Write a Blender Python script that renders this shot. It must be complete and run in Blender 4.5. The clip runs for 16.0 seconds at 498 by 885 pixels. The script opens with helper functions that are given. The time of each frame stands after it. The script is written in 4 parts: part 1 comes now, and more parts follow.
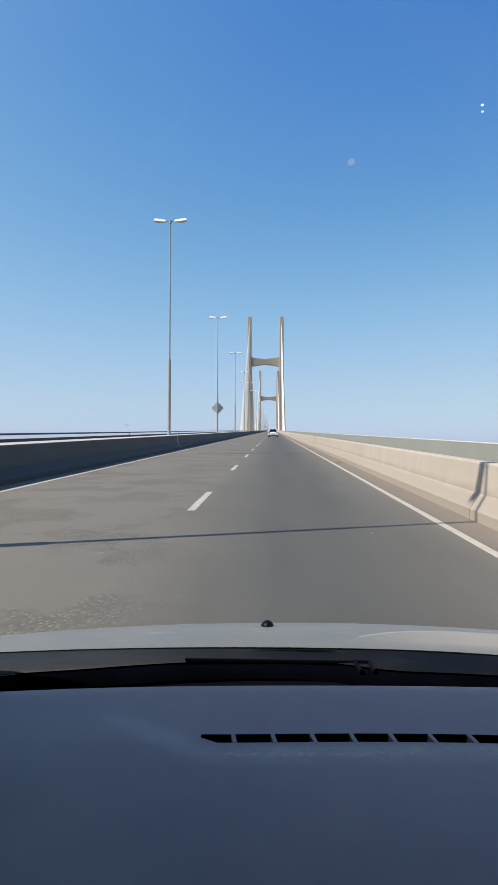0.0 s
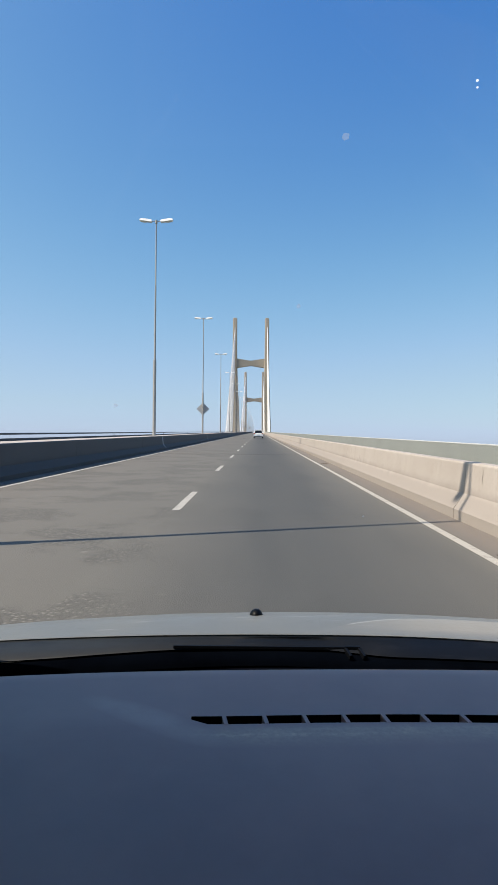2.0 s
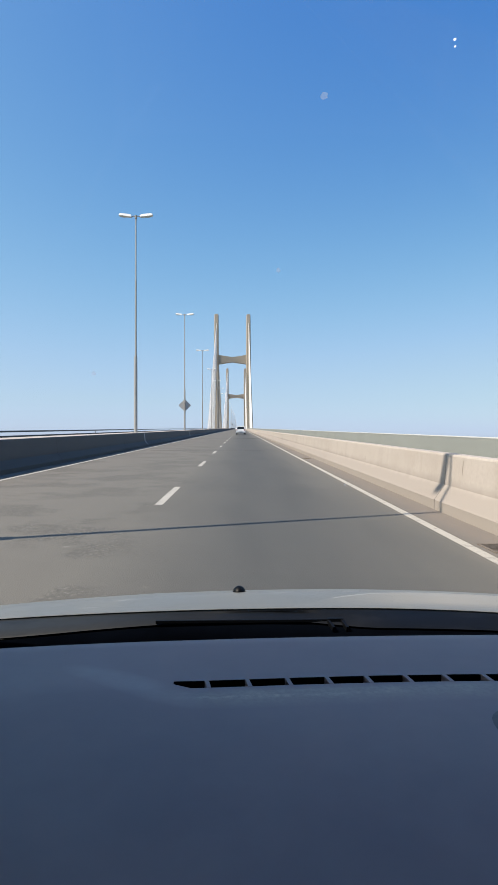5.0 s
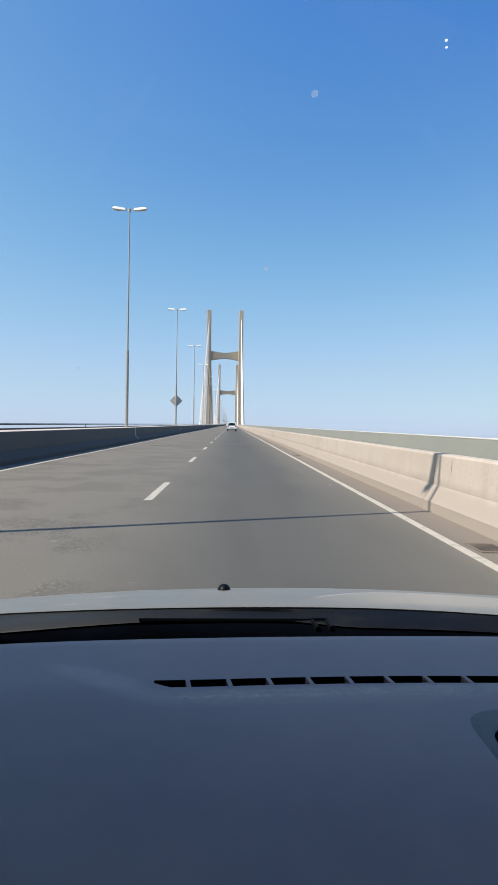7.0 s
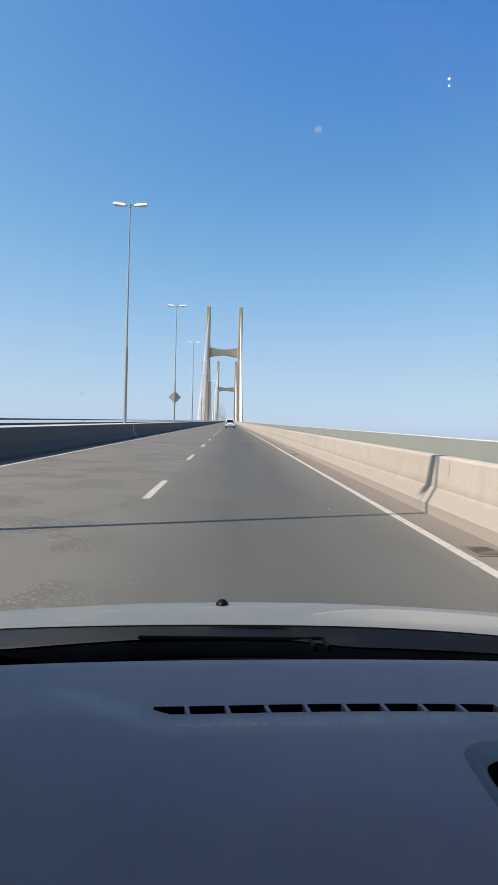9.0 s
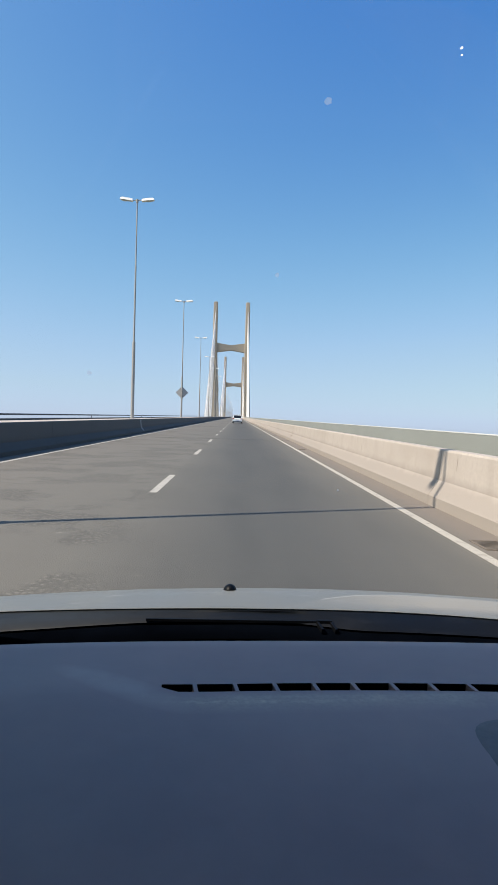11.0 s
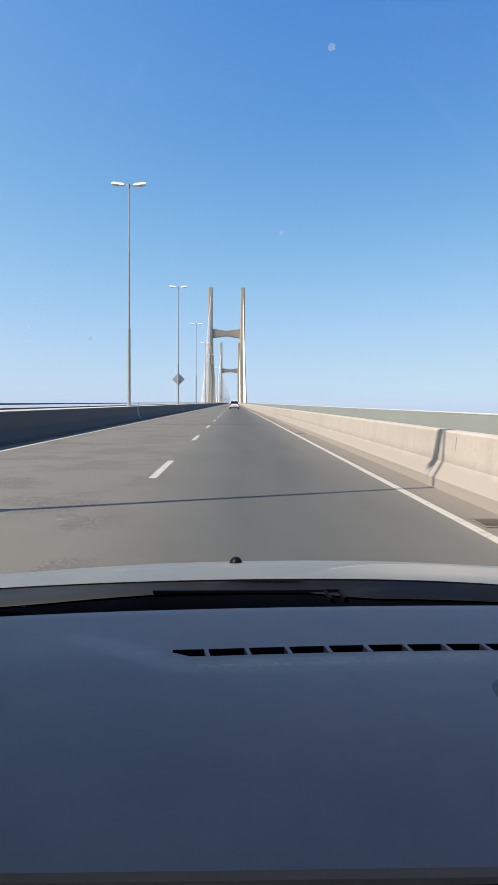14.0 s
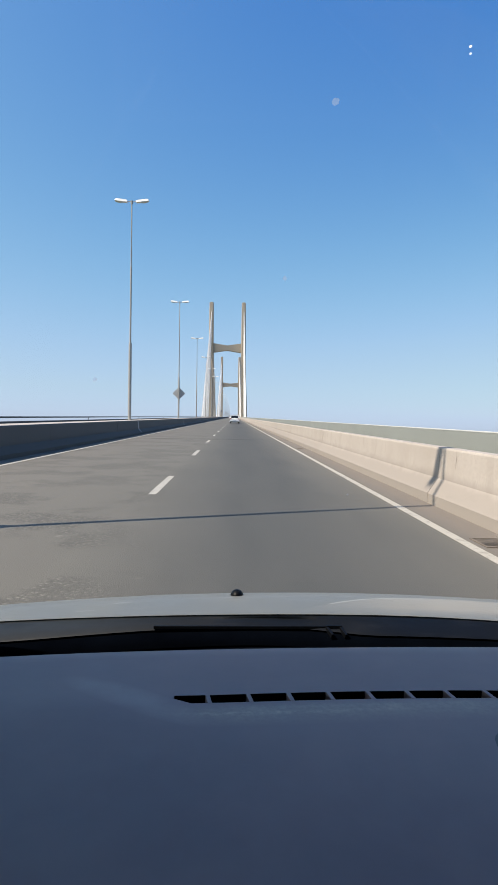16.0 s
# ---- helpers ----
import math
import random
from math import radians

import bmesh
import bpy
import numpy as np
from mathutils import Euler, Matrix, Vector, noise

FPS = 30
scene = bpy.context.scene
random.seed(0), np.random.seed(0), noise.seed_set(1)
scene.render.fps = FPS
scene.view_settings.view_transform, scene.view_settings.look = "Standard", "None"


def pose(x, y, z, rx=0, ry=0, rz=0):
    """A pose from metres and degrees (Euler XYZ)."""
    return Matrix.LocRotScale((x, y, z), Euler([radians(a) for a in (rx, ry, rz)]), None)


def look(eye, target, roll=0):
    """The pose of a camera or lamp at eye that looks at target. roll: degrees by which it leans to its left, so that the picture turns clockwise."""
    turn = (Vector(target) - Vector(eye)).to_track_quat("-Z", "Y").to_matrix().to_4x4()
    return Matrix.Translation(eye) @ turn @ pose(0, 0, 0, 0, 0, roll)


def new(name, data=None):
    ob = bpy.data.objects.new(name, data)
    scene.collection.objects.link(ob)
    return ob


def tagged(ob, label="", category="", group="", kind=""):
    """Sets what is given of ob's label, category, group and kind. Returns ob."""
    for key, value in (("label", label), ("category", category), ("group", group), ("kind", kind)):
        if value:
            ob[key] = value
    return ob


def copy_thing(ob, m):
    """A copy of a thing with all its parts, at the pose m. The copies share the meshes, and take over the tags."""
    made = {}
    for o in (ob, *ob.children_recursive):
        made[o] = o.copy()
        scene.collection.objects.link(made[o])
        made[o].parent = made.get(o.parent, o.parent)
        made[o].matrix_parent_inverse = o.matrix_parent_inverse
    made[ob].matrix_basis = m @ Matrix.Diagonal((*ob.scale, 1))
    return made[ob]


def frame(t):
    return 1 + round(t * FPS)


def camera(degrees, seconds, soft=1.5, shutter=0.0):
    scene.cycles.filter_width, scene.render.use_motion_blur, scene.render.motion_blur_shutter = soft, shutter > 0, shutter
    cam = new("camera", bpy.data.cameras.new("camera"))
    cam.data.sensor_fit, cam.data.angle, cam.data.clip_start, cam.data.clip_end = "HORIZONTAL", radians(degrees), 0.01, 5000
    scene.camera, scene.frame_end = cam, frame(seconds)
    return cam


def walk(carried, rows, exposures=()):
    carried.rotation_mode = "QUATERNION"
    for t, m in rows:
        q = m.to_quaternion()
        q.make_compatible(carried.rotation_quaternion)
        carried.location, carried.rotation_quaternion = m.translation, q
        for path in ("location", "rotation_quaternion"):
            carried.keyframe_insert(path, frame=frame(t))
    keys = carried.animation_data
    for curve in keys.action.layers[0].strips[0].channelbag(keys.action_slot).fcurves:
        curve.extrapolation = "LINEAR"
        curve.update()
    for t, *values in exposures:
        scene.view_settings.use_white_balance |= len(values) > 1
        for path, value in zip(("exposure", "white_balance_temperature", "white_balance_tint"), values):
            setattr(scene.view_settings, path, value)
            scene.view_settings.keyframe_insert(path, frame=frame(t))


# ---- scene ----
cam = camera(46.0, 16.0, soft=0.85)

# the bridge climbs towards its crest: 3.5 in 100 up to the first tower, easing off over the main span
GRADE = 0.035
TILT = pose(0, 0, 0, math.degrees(math.atan(GRADE)))

# seconds, x, y, z (above the carriageway), yaw, pitch, roll
PATH = [
    (0.0, -0.0062, -0.0151, 1.3381, 2.349, -1.235, -0.184),
    (0.5, -0.0187, -0.0169, 1.3318, 2.327, -1.293, 0.356),
    (1.0, -0.0418, -0.0207, 1.3472, 2.010, -0.954, -0.047),
    (1.5, -0.0166, -0.0306, 1.3895, 1.634, -0.701, -0.213),
    (2.0, -0.0155, -0.0042, 1.3066, 0.912, -1.099, -0.434),
    (2.5, 0.0012, -0.0052, 1.3220, 0.225, -1.325, -0.308),
    (3.0, -0.0023, -0.0081, 1.3252, -0.312, -1.458, -0.603),
    (3.5, 0.0107, -0.0005, 1.2943, -0.567, -1.486, 0.333),
    (6.0, -0.0262, 0.0014, 1.2608, -1.146, -1.408, -0.376),
    (6.5, -0.0145, 0.0014, 1.2702, -1.336, -1.589, -0.683),
    (7.0, -0.0051, 0.0047, 1.2662, -1.674, -1.772, -0.874),
    (7.5, 0.0051, -0.0046, 1.3022, -2.040, -1.988, -0.567),
    (8.0, -0.0030, -0.0043, 1.2953, -1.986, -1.769, -1.494),
    (8.5, -0.0125, 0.0090, 1.2893, -1.958, -1.968, -0.990),
    (9.0, -0.0097, -0.0041, 1.3098, -1.839, -2.065, -1.513),
    (11.5, -0.0108, 0.0081, 1.2691, -1.098, -2.770, -1.482),
    (12.0, -0.0103, 0.0135, 1.2556, -1.348, -3.036, -1.450),
    (12.5, -0.0120, 0.0088, 1.2583, -1.206, -3.154, -1.172),
    (13.0, 0.0017, 0.0095, 1.2520, -1.262, -3.401, -0.915),
    (13.5, -0.0135, 0.0159, 1.2340, -1.345, -3.585, -0.810),
    (14.0, -0.0225, 0.0158, 1.2535, -1.436, -3.906, -0.414),
    (14.5, -0.0303, 0.0160, 1.2880, -1.349, -3.944, -0.306),
    (15.0, -0.0186, 0.0091, 1.2846, -1.333, -3.612, -0.417),
    (15.5, -0.0390, 0.0153, 1.2734, -1.361, -2.988, -0.677),
    (16.0, -0.0270, 0.0137, 1.2929, -1.416, -2.517, -0.792),
]
walk(cam, [(t, TILT @ pose(x, y, z, 90 + pitch, roll, yaw)) for t, x, y, z, yaw, pitch, roll in PATH],
     exposures=[(0.0, 0.39), (3.5, 0.41), (6.0, 0.49), (7.5, 0.47), (8.5, 0.44), (11.5, 0.45), (12.5, 0.50), (13.0, 0.46), (13.5, 0.43), (14.0, 0.54), (14.5, 0.50), (15.0, 0.45), (16.0, 0.45)])

# ---- world and sun ----
SUN_FROM = Vector((-0.737, -0.258, 1.0)).normalized()
world = bpy.data.worlds.new("sky")
scene.world = world
world.use_nodes = True
wn = world.node_tree
wn.nodes.clear()
sky = wn.nodes.new("ShaderNodeTexSky")
sky.sky_type, sky.sun_disc = "NISHITA", False
sky.sun_elevation = math.asin(SUN_FROM.z)
sky.sun_rotation = math.atan2(SUN_FROM.x, SUN_FROM.y)
sky.altitude, sky.air_density, sky.dust_density, sky.ozone_density = 30, 1.0, 1.0, 4.0
bg = wn.nodes.new("ShaderNodeBackground")
bg.inputs["Strength"].default_value = 0.11
wo = wn.nodes.new("ShaderNodeOutputWorld")
# a deep blue, dry day with pale haze low down
split, join = wn.nodes.new("ShaderNodeSeparateColor"), wn.nodes.new("ShaderNodeCombineColor")
wn.links.new(sky.outputs[0], split.inputs[0])


def sky_math(op, a, b, c=0.0):
    n = wn.nodes.new("ShaderNodeMath")
    n.operation = op
    for k, v in enumerate((a, b, c)):
        if isinstance(v, bpy.types.NodeSocket):
            wn.links.new(v, n.inputs[k])
        else:
            n.inputs[k].default_value = v
    return n.outputs[0]


red, green, blue = split.outputs[0], split.outputs[1], split.outputs[2]
for channel, (raw, gain, least, haze, haze_gain, soft_by, floor_at) in enumerate((
        (red, 1.66, 0.55, 1.57, 0.54, 1.5, 0.31), (green, 1.75, 0.54, 2.15, 0.52, 2.0, 1.0))):
    rising = sky_math("MULTIPLY", sky_math("SUBTRACT", raw, least), gain)
    level = sky_math("ADD", sky_math("MULTIPLY", raw, haze_gain), haze)
    wn.links.new(sky_math("MAXIMUM", sky_math("SMOOTH_MIN", rising, level, soft_by), floor_at), join.inputs[channel])
hazy = sky_math("MINIMUM", sky_math("MAXIMUM", blue, sky_math("MULTIPLY", green, 1.15)), 5.3)
wn.links.new(sky_math("MULTIPLY", sky_math("POWER", hazy, 0.5), 2.5), join.inputs[2])
wn.links.new(join.outputs[0], bg.inputs[0])
wn.links.new(bg.outputs[0], wo.inputs[0])

sun = new("sun", bpy.data.lights.new("sun", "SUN"))
sun.data.energy, sun.data.angle, sun.data.color = 5.0, radians(0.4), (1.0, 0.88, 0.745)
sun.matrix_basis = look(SUN_FROM * 50, (0, 0, 0))


# ---- materials ----
class Mat:
    """A small wrapper to write node materials in few lines."""

    def __init__(self, name, rough=0.7, metal=0.0, spec=0.5):
        self.m = bpy.data.materials.new(name)
        self.m.use_nodes = True
        self.t = self.m.node_tree
        self.p = self.t.nodes["Principled BSDF"]
        self.p.inputs["Roughness"].default_value = rough
        self.p.inputs["Metallic"].default_value = metal
        self.p.inputs["Specular IOR Level"].default_value = spec
        self.co = self.t.nodes.new("ShaderNodeTexCoord").outputs["Object"]

    def put(self, a, b):
        if isinstance(a, bpy.types.NodeSocket):
            self.t.links.new(a, b)
        else:
            b.default_value = a

    def scaled(self, sx, sy, sz, co=None):
        n = self.t.nodes.new("ShaderNodeVectorMath")
        n.operation = "MULTIPLY"
        self.put(co or self.co, n.inputs[0])
        n.inputs[1].default_value = (sx, sy, sz)
        return n.outputs[0]

    def noise(self, scale, detail=4, rough=0.55, co=None):
        n = self.t.nodes.new("ShaderNodeTexNoise")
        n.inputs["Scale"].default_value, n.inputs["Detail"].default_value = scale, detail
        n.inputs["Roughness"].default_value = rough
        self.put(co or self.co, n.inputs["Vector"])
        return n.outputs["Fac"]

    def speckle(self, scale, co=None):
        n = self.t.nodes.new("ShaderNodeTexVoronoi")
        n.inputs["Scale"].default_value = scale
        self.put(co or self.co, n.inputs["Vector"])
        return n.outputs["Distance"]

    def span(self, v, a, b, c=0.0, d=1.0):
        n = self.t.nodes.new("ShaderNodeMapRange")
        n.clamp = True
        self.put(v, n.inputs[0])
        for i, k in enumerate((a, b, c, d)):
            n.inputs[i + 1].default_value = k
        return n.outputs[0]

    def math(self, op, a, b=0.0):
        n = self.t.nodes.new("ShaderNodeMath")
        n.operation = op
        self.put(a, n.inputs[0])
        self.put(b, n.inputs[1])
        return n.outputs[0]

    def mix(self, f, a, b, blend="MIX"):
        n = self.t.nodes.new("ShaderNodeMix")
        n.data_type, n.blend_type = "RGBA", blend
        self.put(f, n.inputs[0])
        self.put(a if isinstance(a, bpy.types.NodeSocket) else (*a, 1), n.inputs[6])
        self.put(b if isinstance(b, bpy.types.NodeSocket) else (*b, 1), n.inputs[7])
        return n.outputs[2]

    def axis(self, i, co=None):
        n = self.t.nodes.new("ShaderNodeSeparateXYZ")
        self.put(co or self.co, n.inputs[0])
        return n.outputs[i]

    def rnd(self):
        return self.t.nodes.new("ShaderNodeObjectInfo").outputs["Random"]

    def color(self, c):
        self.put(c if isinstance(c, bpy.types.NodeSocket) else (*c, 1), self.p.inputs["Base Color"])
        return self

    def rough(self, v):
        self.put(v, self.p.inputs["Roughness"])
        return self

    def bump(self, h, strength=0.3, dist=0.01):
        n = self.t.nodes.new("ShaderNodeBump")
        n.inputs["Strength"].default_value, n.inputs["Distance"].default_value = strength, dist
        self.put(h, n.inputs["Height"])
        self.put(n.outputs[0], self.p.inputs["Normal"])
        return self


def asphalt_material(name, base, dark_lane):
    k = Mat(name, 0.85)
    grain = k.noise(60, 3)
    blot = k.noise(0.5, 5, 0.6)
    streak = k.noise(1.0, 4, 0.6, k.scaled(1.3, 0.035, 1))
    c = k.mix(k.span(grain, 0.3, 0.7), [v * 0.86 for v in base], [v * 1.14 for v in base])
    c = k.mix(k.span(blot, 0.35, 0.75, 0, 0.2), c, [v * 1.2 for v in base])
    c = k.mix(k.span(streak, 0.35, 0.7, 0, 0.3), c, [v * 0.78 for v in base])
    # broad patchy wear, drawn out along the road
    wear = k.noise(1.0, 4, 0.6, k.scaled(0.55, 0.12, 1))
    c = k.mix(k.span(wear, 0.36, 0.52, 0.12, 0.0), c, [v * 0.76 for v in base])
    c = k.mix(k.span(wear, 0.52, 0.70, 0.0, 0.25), c, [v * 1.2 for v in base])
    if dark_lane:
        # rubber and oil worn into the middle of the used lane
        x = k.axis(0)
        off = k.math("ABSOLUTE", k.math("SUBTRACT", x, 0.45))
        wob = k.math("ADD", off, k.math("MULTIPLY", k.noise(0.35, 3), 0.5))
        c = k.mix(k.span(wob, 0.7, 2.2, 0.92, 0.0), c, (base[0] * 0.50, base[1] * 0.535, base[2] * 0.585))
        smear = k.noise(1.0, 5, 0.6, k.scaled(1.1, 0.16, 1))
        near_mid = k.span(off, 0.8, 1.9, 1.0, 0.0)
        c = k.mix(k.math("MULTIPLY", near_mid, k.span(smear, 0.48, 0.68, 0, 0.5)), c, (base[0] * 0.37, base[1] * 0.40, base[2] * 0.44))
        c = k.mix(k.math("MULTIPLY", near_mid, k.span(smear, 0.48, 0.34, 0, 0.25)), c, (base[0] * 0.72, base[1] * 0.72, base[2] * 0.74))
        # dusty shoulder along the parapet
        c = k.mix(k.span(k.math("ADD", x, k.math("MULTIPLY", k.noise(1.5, 3), 0.4)), 2.45, 2.95, 0, 0.75), c,
                  (0.185, 0.155, 0.130))
        c = k.mix(k.span(x, -1.2, -5.0, 0, 0.45), c, (base[0] * 1.31, base[1] * 1.25, base[2] * 1.24))
    # ravelled stretches where the coarse stone shows
    stones = k.speckle(24)
    bare = k.span(k.noise(0.55, 5, 0.62), 0.485, 0.545)
    if dark_lane:
        bare = k.math("MULTIPLY", bare, k.span(k.axis(0), -0.6, -1.6, 0.08, 1.0))
    c = k.mix(k.math("MULTIPLY", bare, k.span(stones, 0.25, 0.6, 0, 0.6)), c, [v * 0.55 for v in base])
    c = k.mix(k.math("MULTIPLY", bare, k.span(stones, 0.30, 0.08, 0, 0.9)), c, [v * 1.75 for v in base])
    spots = k.noise(2.3, 2, 0.4)
    c = k.mix(k.span(spots, 0.72, 0.78, 0, 0.35), c, [v * 0.5 for v in base])
    drops = k.noise(4.5, 2, 0.4)
    c = k.mix(k.span(drops, 0.735, 0.77, 0, 0.5), c, [v * 1.7 for v in base])
    k.color(c).bump(k.math("ADD", k.math("ADD", grain, k.speckle(90)), k.math("MULTIPLY", bare, k.math("MULTIPLY", stones, 4.0))), 0.26, 0.006)
    return k.m


def concrete_material(name, base, dirt_and_shade=0.5):
    k = Mat(name, 0.8)
    fine = k.noise(25, 4)
    blot = k.noise(1.1, 5, 0.6)
    runs = k.noise(2.2, 4, 0.65, k.scaled(1, 1.4, 0.12))
    c = k.mix(k.span(fine, 0.3, 0.7), [v * 0.92 for v in base], [v * 1.06 for v in base])
    c = k.mix(k.span(blot, 0.42, 0.72, 0, dirt_and_shade), c, [base[0] * 0.78, base[1] * 0.75, base[2] * 0.71])
    c = k.mix(k.span(runs, 0.56, 0.74, 0, dirt_and_shade * 0.6), c, [base[0] * 0.6, base[1] * 0.58, base[2] * 0.55])
    # thin water stains running down from the top
    drip = k.noise(1.0, 3, 0.6, k.scaled(6, 6, 0.25))
    fade = k.span(k.math("ADD", k.axis(2), k.math("MULTIPLY", k.noise(2.5, 3), 0.5)), 0.55, 1.0)
    c = k.mix(k.math("MULTIPLY", fade, k.span(drip, 0.52, 0.72, 0, dirt_and_shade * 0.55)), c, [base[0] * 0.66, base[1] * 0.63, base[2] * 0.58])
    # grime thrown up along the foot; band painted darker against the slope's sunlight
    z = k.math("ADD", k.axis(2), k.math("MULTIPLY", k.noise(3, 4), 0.18))
    c = k.mix(k.span(z, 0.60, 0.42, 0, min(1, dirt_and_shade * 2.2)), c, [base[0] * 0.67, base[1] * 0.665, base[2] * 0.655])
    c = k.mix(k.span(z, 0.30, 0.18, 0, min(1, dirt_and_shade * 2.2)), c, [base[0] * 0.72, base[1] * 0.715, base[2] * 0.70])
    hsv = k.t.nodes.new("ShaderNodeHueSaturation")
    k.put(c, hsv.inputs["Color"])
    k.put(k.span(k.rnd(), 0, 1, 0.93, 1.06), hsv.inputs["Value"])
    k.color(hsv.outputs[0]).bump(k.math("ADD", fine, blot), 0.25, 0.01)
    return k.m


def plain_material(name, base, rough=0.6, metal=0.0, vary=0.12, scale=8.0, bump=0.0, coat=0.0):
    k = Mat(name, rough, metal)
    n = k.noise(scale, 4, 0.6)
    fine = k.noise(scale * 14, 3)
    c = k.mix(k.span(n, 0.3, 0.7), [v * (1 - vary) for v in base], [v * (1 + vary) for v in base])
    k.color(c).rough(k.span(fine, 0.2, 0.8, max(rough - 0.08, 0.02), min(rough + 0.1, 1)))
    if bump:
        k.bump(fine, bump, 0.002)
    if coat:
        k.p.inputs["Coat Weight"].default_value = coat
        k.p.inputs["Coat Roughness"].default_value = 0.06
    return k.m


ASPHALT = asphalt_material("worn_asphalt", (0.121, 0.114, 0.0965), True)
ASPHALT_FAR = asphalt_material("worn_asphalt_opposite", (0.121, 0.114, 0.0965), False)
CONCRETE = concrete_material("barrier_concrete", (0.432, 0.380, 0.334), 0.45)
# dark copy of the barrier concrete: shade as well as soot in the colour
SHADED_SOOTY = concrete_material("shaded_sooty_concrete", (0.084, 0.080, 0.075), 0.4)
TOWER_CONCRETE = concrete_material("tower_concrete", (0.405, 0.352, 0.290), 0.3)
DECK_CONCRETE = concrete_material("deck_concrete", (0.40, 0.375, 0.34), 0.4)
PARAPET_PAINT = plain_material("grey_green_parapet", (0.265, 0.275, 0.25), 0.6, 0, 0.06, 0.7)
# near-black parapet colour carries the shade of the side facing the road
PARAPET_SHADED = plain_material("shaded_parapet", (0.035, 0.037, 0.04), 0.7, 0, 0.1, 0.7)
RAIL_STEEL = plain_material("pale_handrail_steel", (0.561, 0.561, 0.5355), 0.5, 0.0, 0.1, 3)
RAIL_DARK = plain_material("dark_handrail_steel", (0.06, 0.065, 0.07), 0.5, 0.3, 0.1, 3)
SEAL = plain_material("black_joint_rubber", (0.009, 0.009, 0.009), 0.7, 0, 0.2, 20)
JOINT_STEEL = plain_material("blue_grey_joint_steel", (0.13, 0.15, 0.20), 0.4, 0.7, 0.2, 6)
STAIN = plain_material("hairline_stain", (0.19, 0.165, 0.135), 0.8, 0, 0.3, 9)
GALVANISED = plain_material("galvanised_steel", (0.368, 0.352, 0.328), 0.5, 0.1, 0.12, 2.5)
SIGN_BACK = plain_material("sign_back_aluminium", (0.40, 0.40, 0.405), 0.5, 0.1, 0.08, 4)
HEAD_WHITE = plain_material("lamp_head_enamel", (0.84, 0.84, 0.83), 0.4, 0, 0.05, 5)
LENS = plain_material("lamp_lens", (0.6, 0.6, 0.57), 0.15, 0, 0.08, 9)


def cable_sheath():
    """White plastic sheath; each cable has weathered a little differently."""
    k = Mat("white_cable_sheath", 0.45)
    tone = k.span(k.rnd(), 0, 1, 0.0, 1.0)
    streak = k.noise(0.8, 3)
    c = k.mix(tone, (0.50, 0.49, 0.47), (0.80, 0.79, 0.77))
    k.color(k.mix(k.span(streak, 0.35, 0.7, 0, 0.2), c, (0.25, 0.24, 0.22)))
    return k.m


CABLE = cable_sheath()
BLACK_PLASTIC = plain_material("black_trim_plastic", (0.003, 0.0036, 0.0048), 0.45, 0, 0.2, 12, 0.0)
BLACK_PLASTIC.node_tree.nodes["Principled BSDF"].inputs["Specular IOR Level"].default_value = 0.12
RUBBER = plain_material("tyre_rubber", (0.02, 0.02, 0.02), 0.85, 0, 0.2, 9)
RIM = plain_material("alloy_rim", (0.45, 0.45, 0.46), 0.3, 0.9, 0.05, 9)
WHITE_CAR = plain_material("white_car_paint", (0.84, 0.84, 0.84), 0.3, 0, 0.02, 2, 0, 0.8)
PALE_SILVER = plain_material("pale_silver_paint", (0.55, 0.56, 0.57), 0.35, 0.3, 0.03, 2, 0, 0.7)
TAIL_RED = plain_material("tail_lamp_red", (0.30, 0.015, 0.012), 0.2, 0, 0.05, 9)
CAR_GLASS = plain_material("tinted_glass", (0.012, 0.014, 0.016), 0.06, 0, 0.05, 4)
LAMP_GLASS = plain_material("clear_lamp_glass", (0.55, 0.57, 0.58), 0.08, 0, 0.03, 9, 0, 0.6)
SEAT_CLOTH = plain_material("dark_seat_cloth", (0.05, 0.05, 0.055), 0.9, 0, 0.2, 30, 0.2)
PLATE = plain_material("pale_plate", (0.55, 0.56, 0.57), 0.5, 0, 0.05, 9)
STRAW = plain_material("yellow_strap", (0.36, 0.26, 0.13), 0.7, 0, 0.25, 12)
GRATE_IRON = plain_material("rusty_grate_iron", (0.15, 0.125, 0.10), 0.8, 0.1, 0.3, 14)
RUBBISH = plain_material("dusty_grit", (0.19, 0.165, 0.14), 0.9, 0, 0.3, 12)
BARK = plain_material("pale_bark", (0.26, 0.21, 0.16), 0.85, 0, 0.3, 1.2)


def line_paint():
    k = Mat("road_paint", 0.65)
    worn = k.noise(9, 5, 0.65)
    grain = k.noise(70, 3)
    c = k.mix(k.span(grain, 0.3, 0.7), (0.36, 0.335, 0.285), (0.44, 0.415, 0.36))
    c = k.mix(k.span(worn, 0.52, 0.68, 0, 0.75), c, (0.17, 0.16, 0.14))
    k.color(c).bump(grain, 0.2, 0.003)
    return k.m


PAINT = line_paint()


def worn_paint():
    k = Mat("worn_road_paint", 0.8)
    patchy = k.noise(14, 5, 0.7)
    base = (0.112, 0.108, 0.095)
    k.color(k.mix(k.span(patchy, 0.50, 0.62), base, (0.20, 0.19, 0.165))).bump(k.noise(60, 3), 0.3, 0.004)
    return k.m


PAINT_WORN = worn_paint()


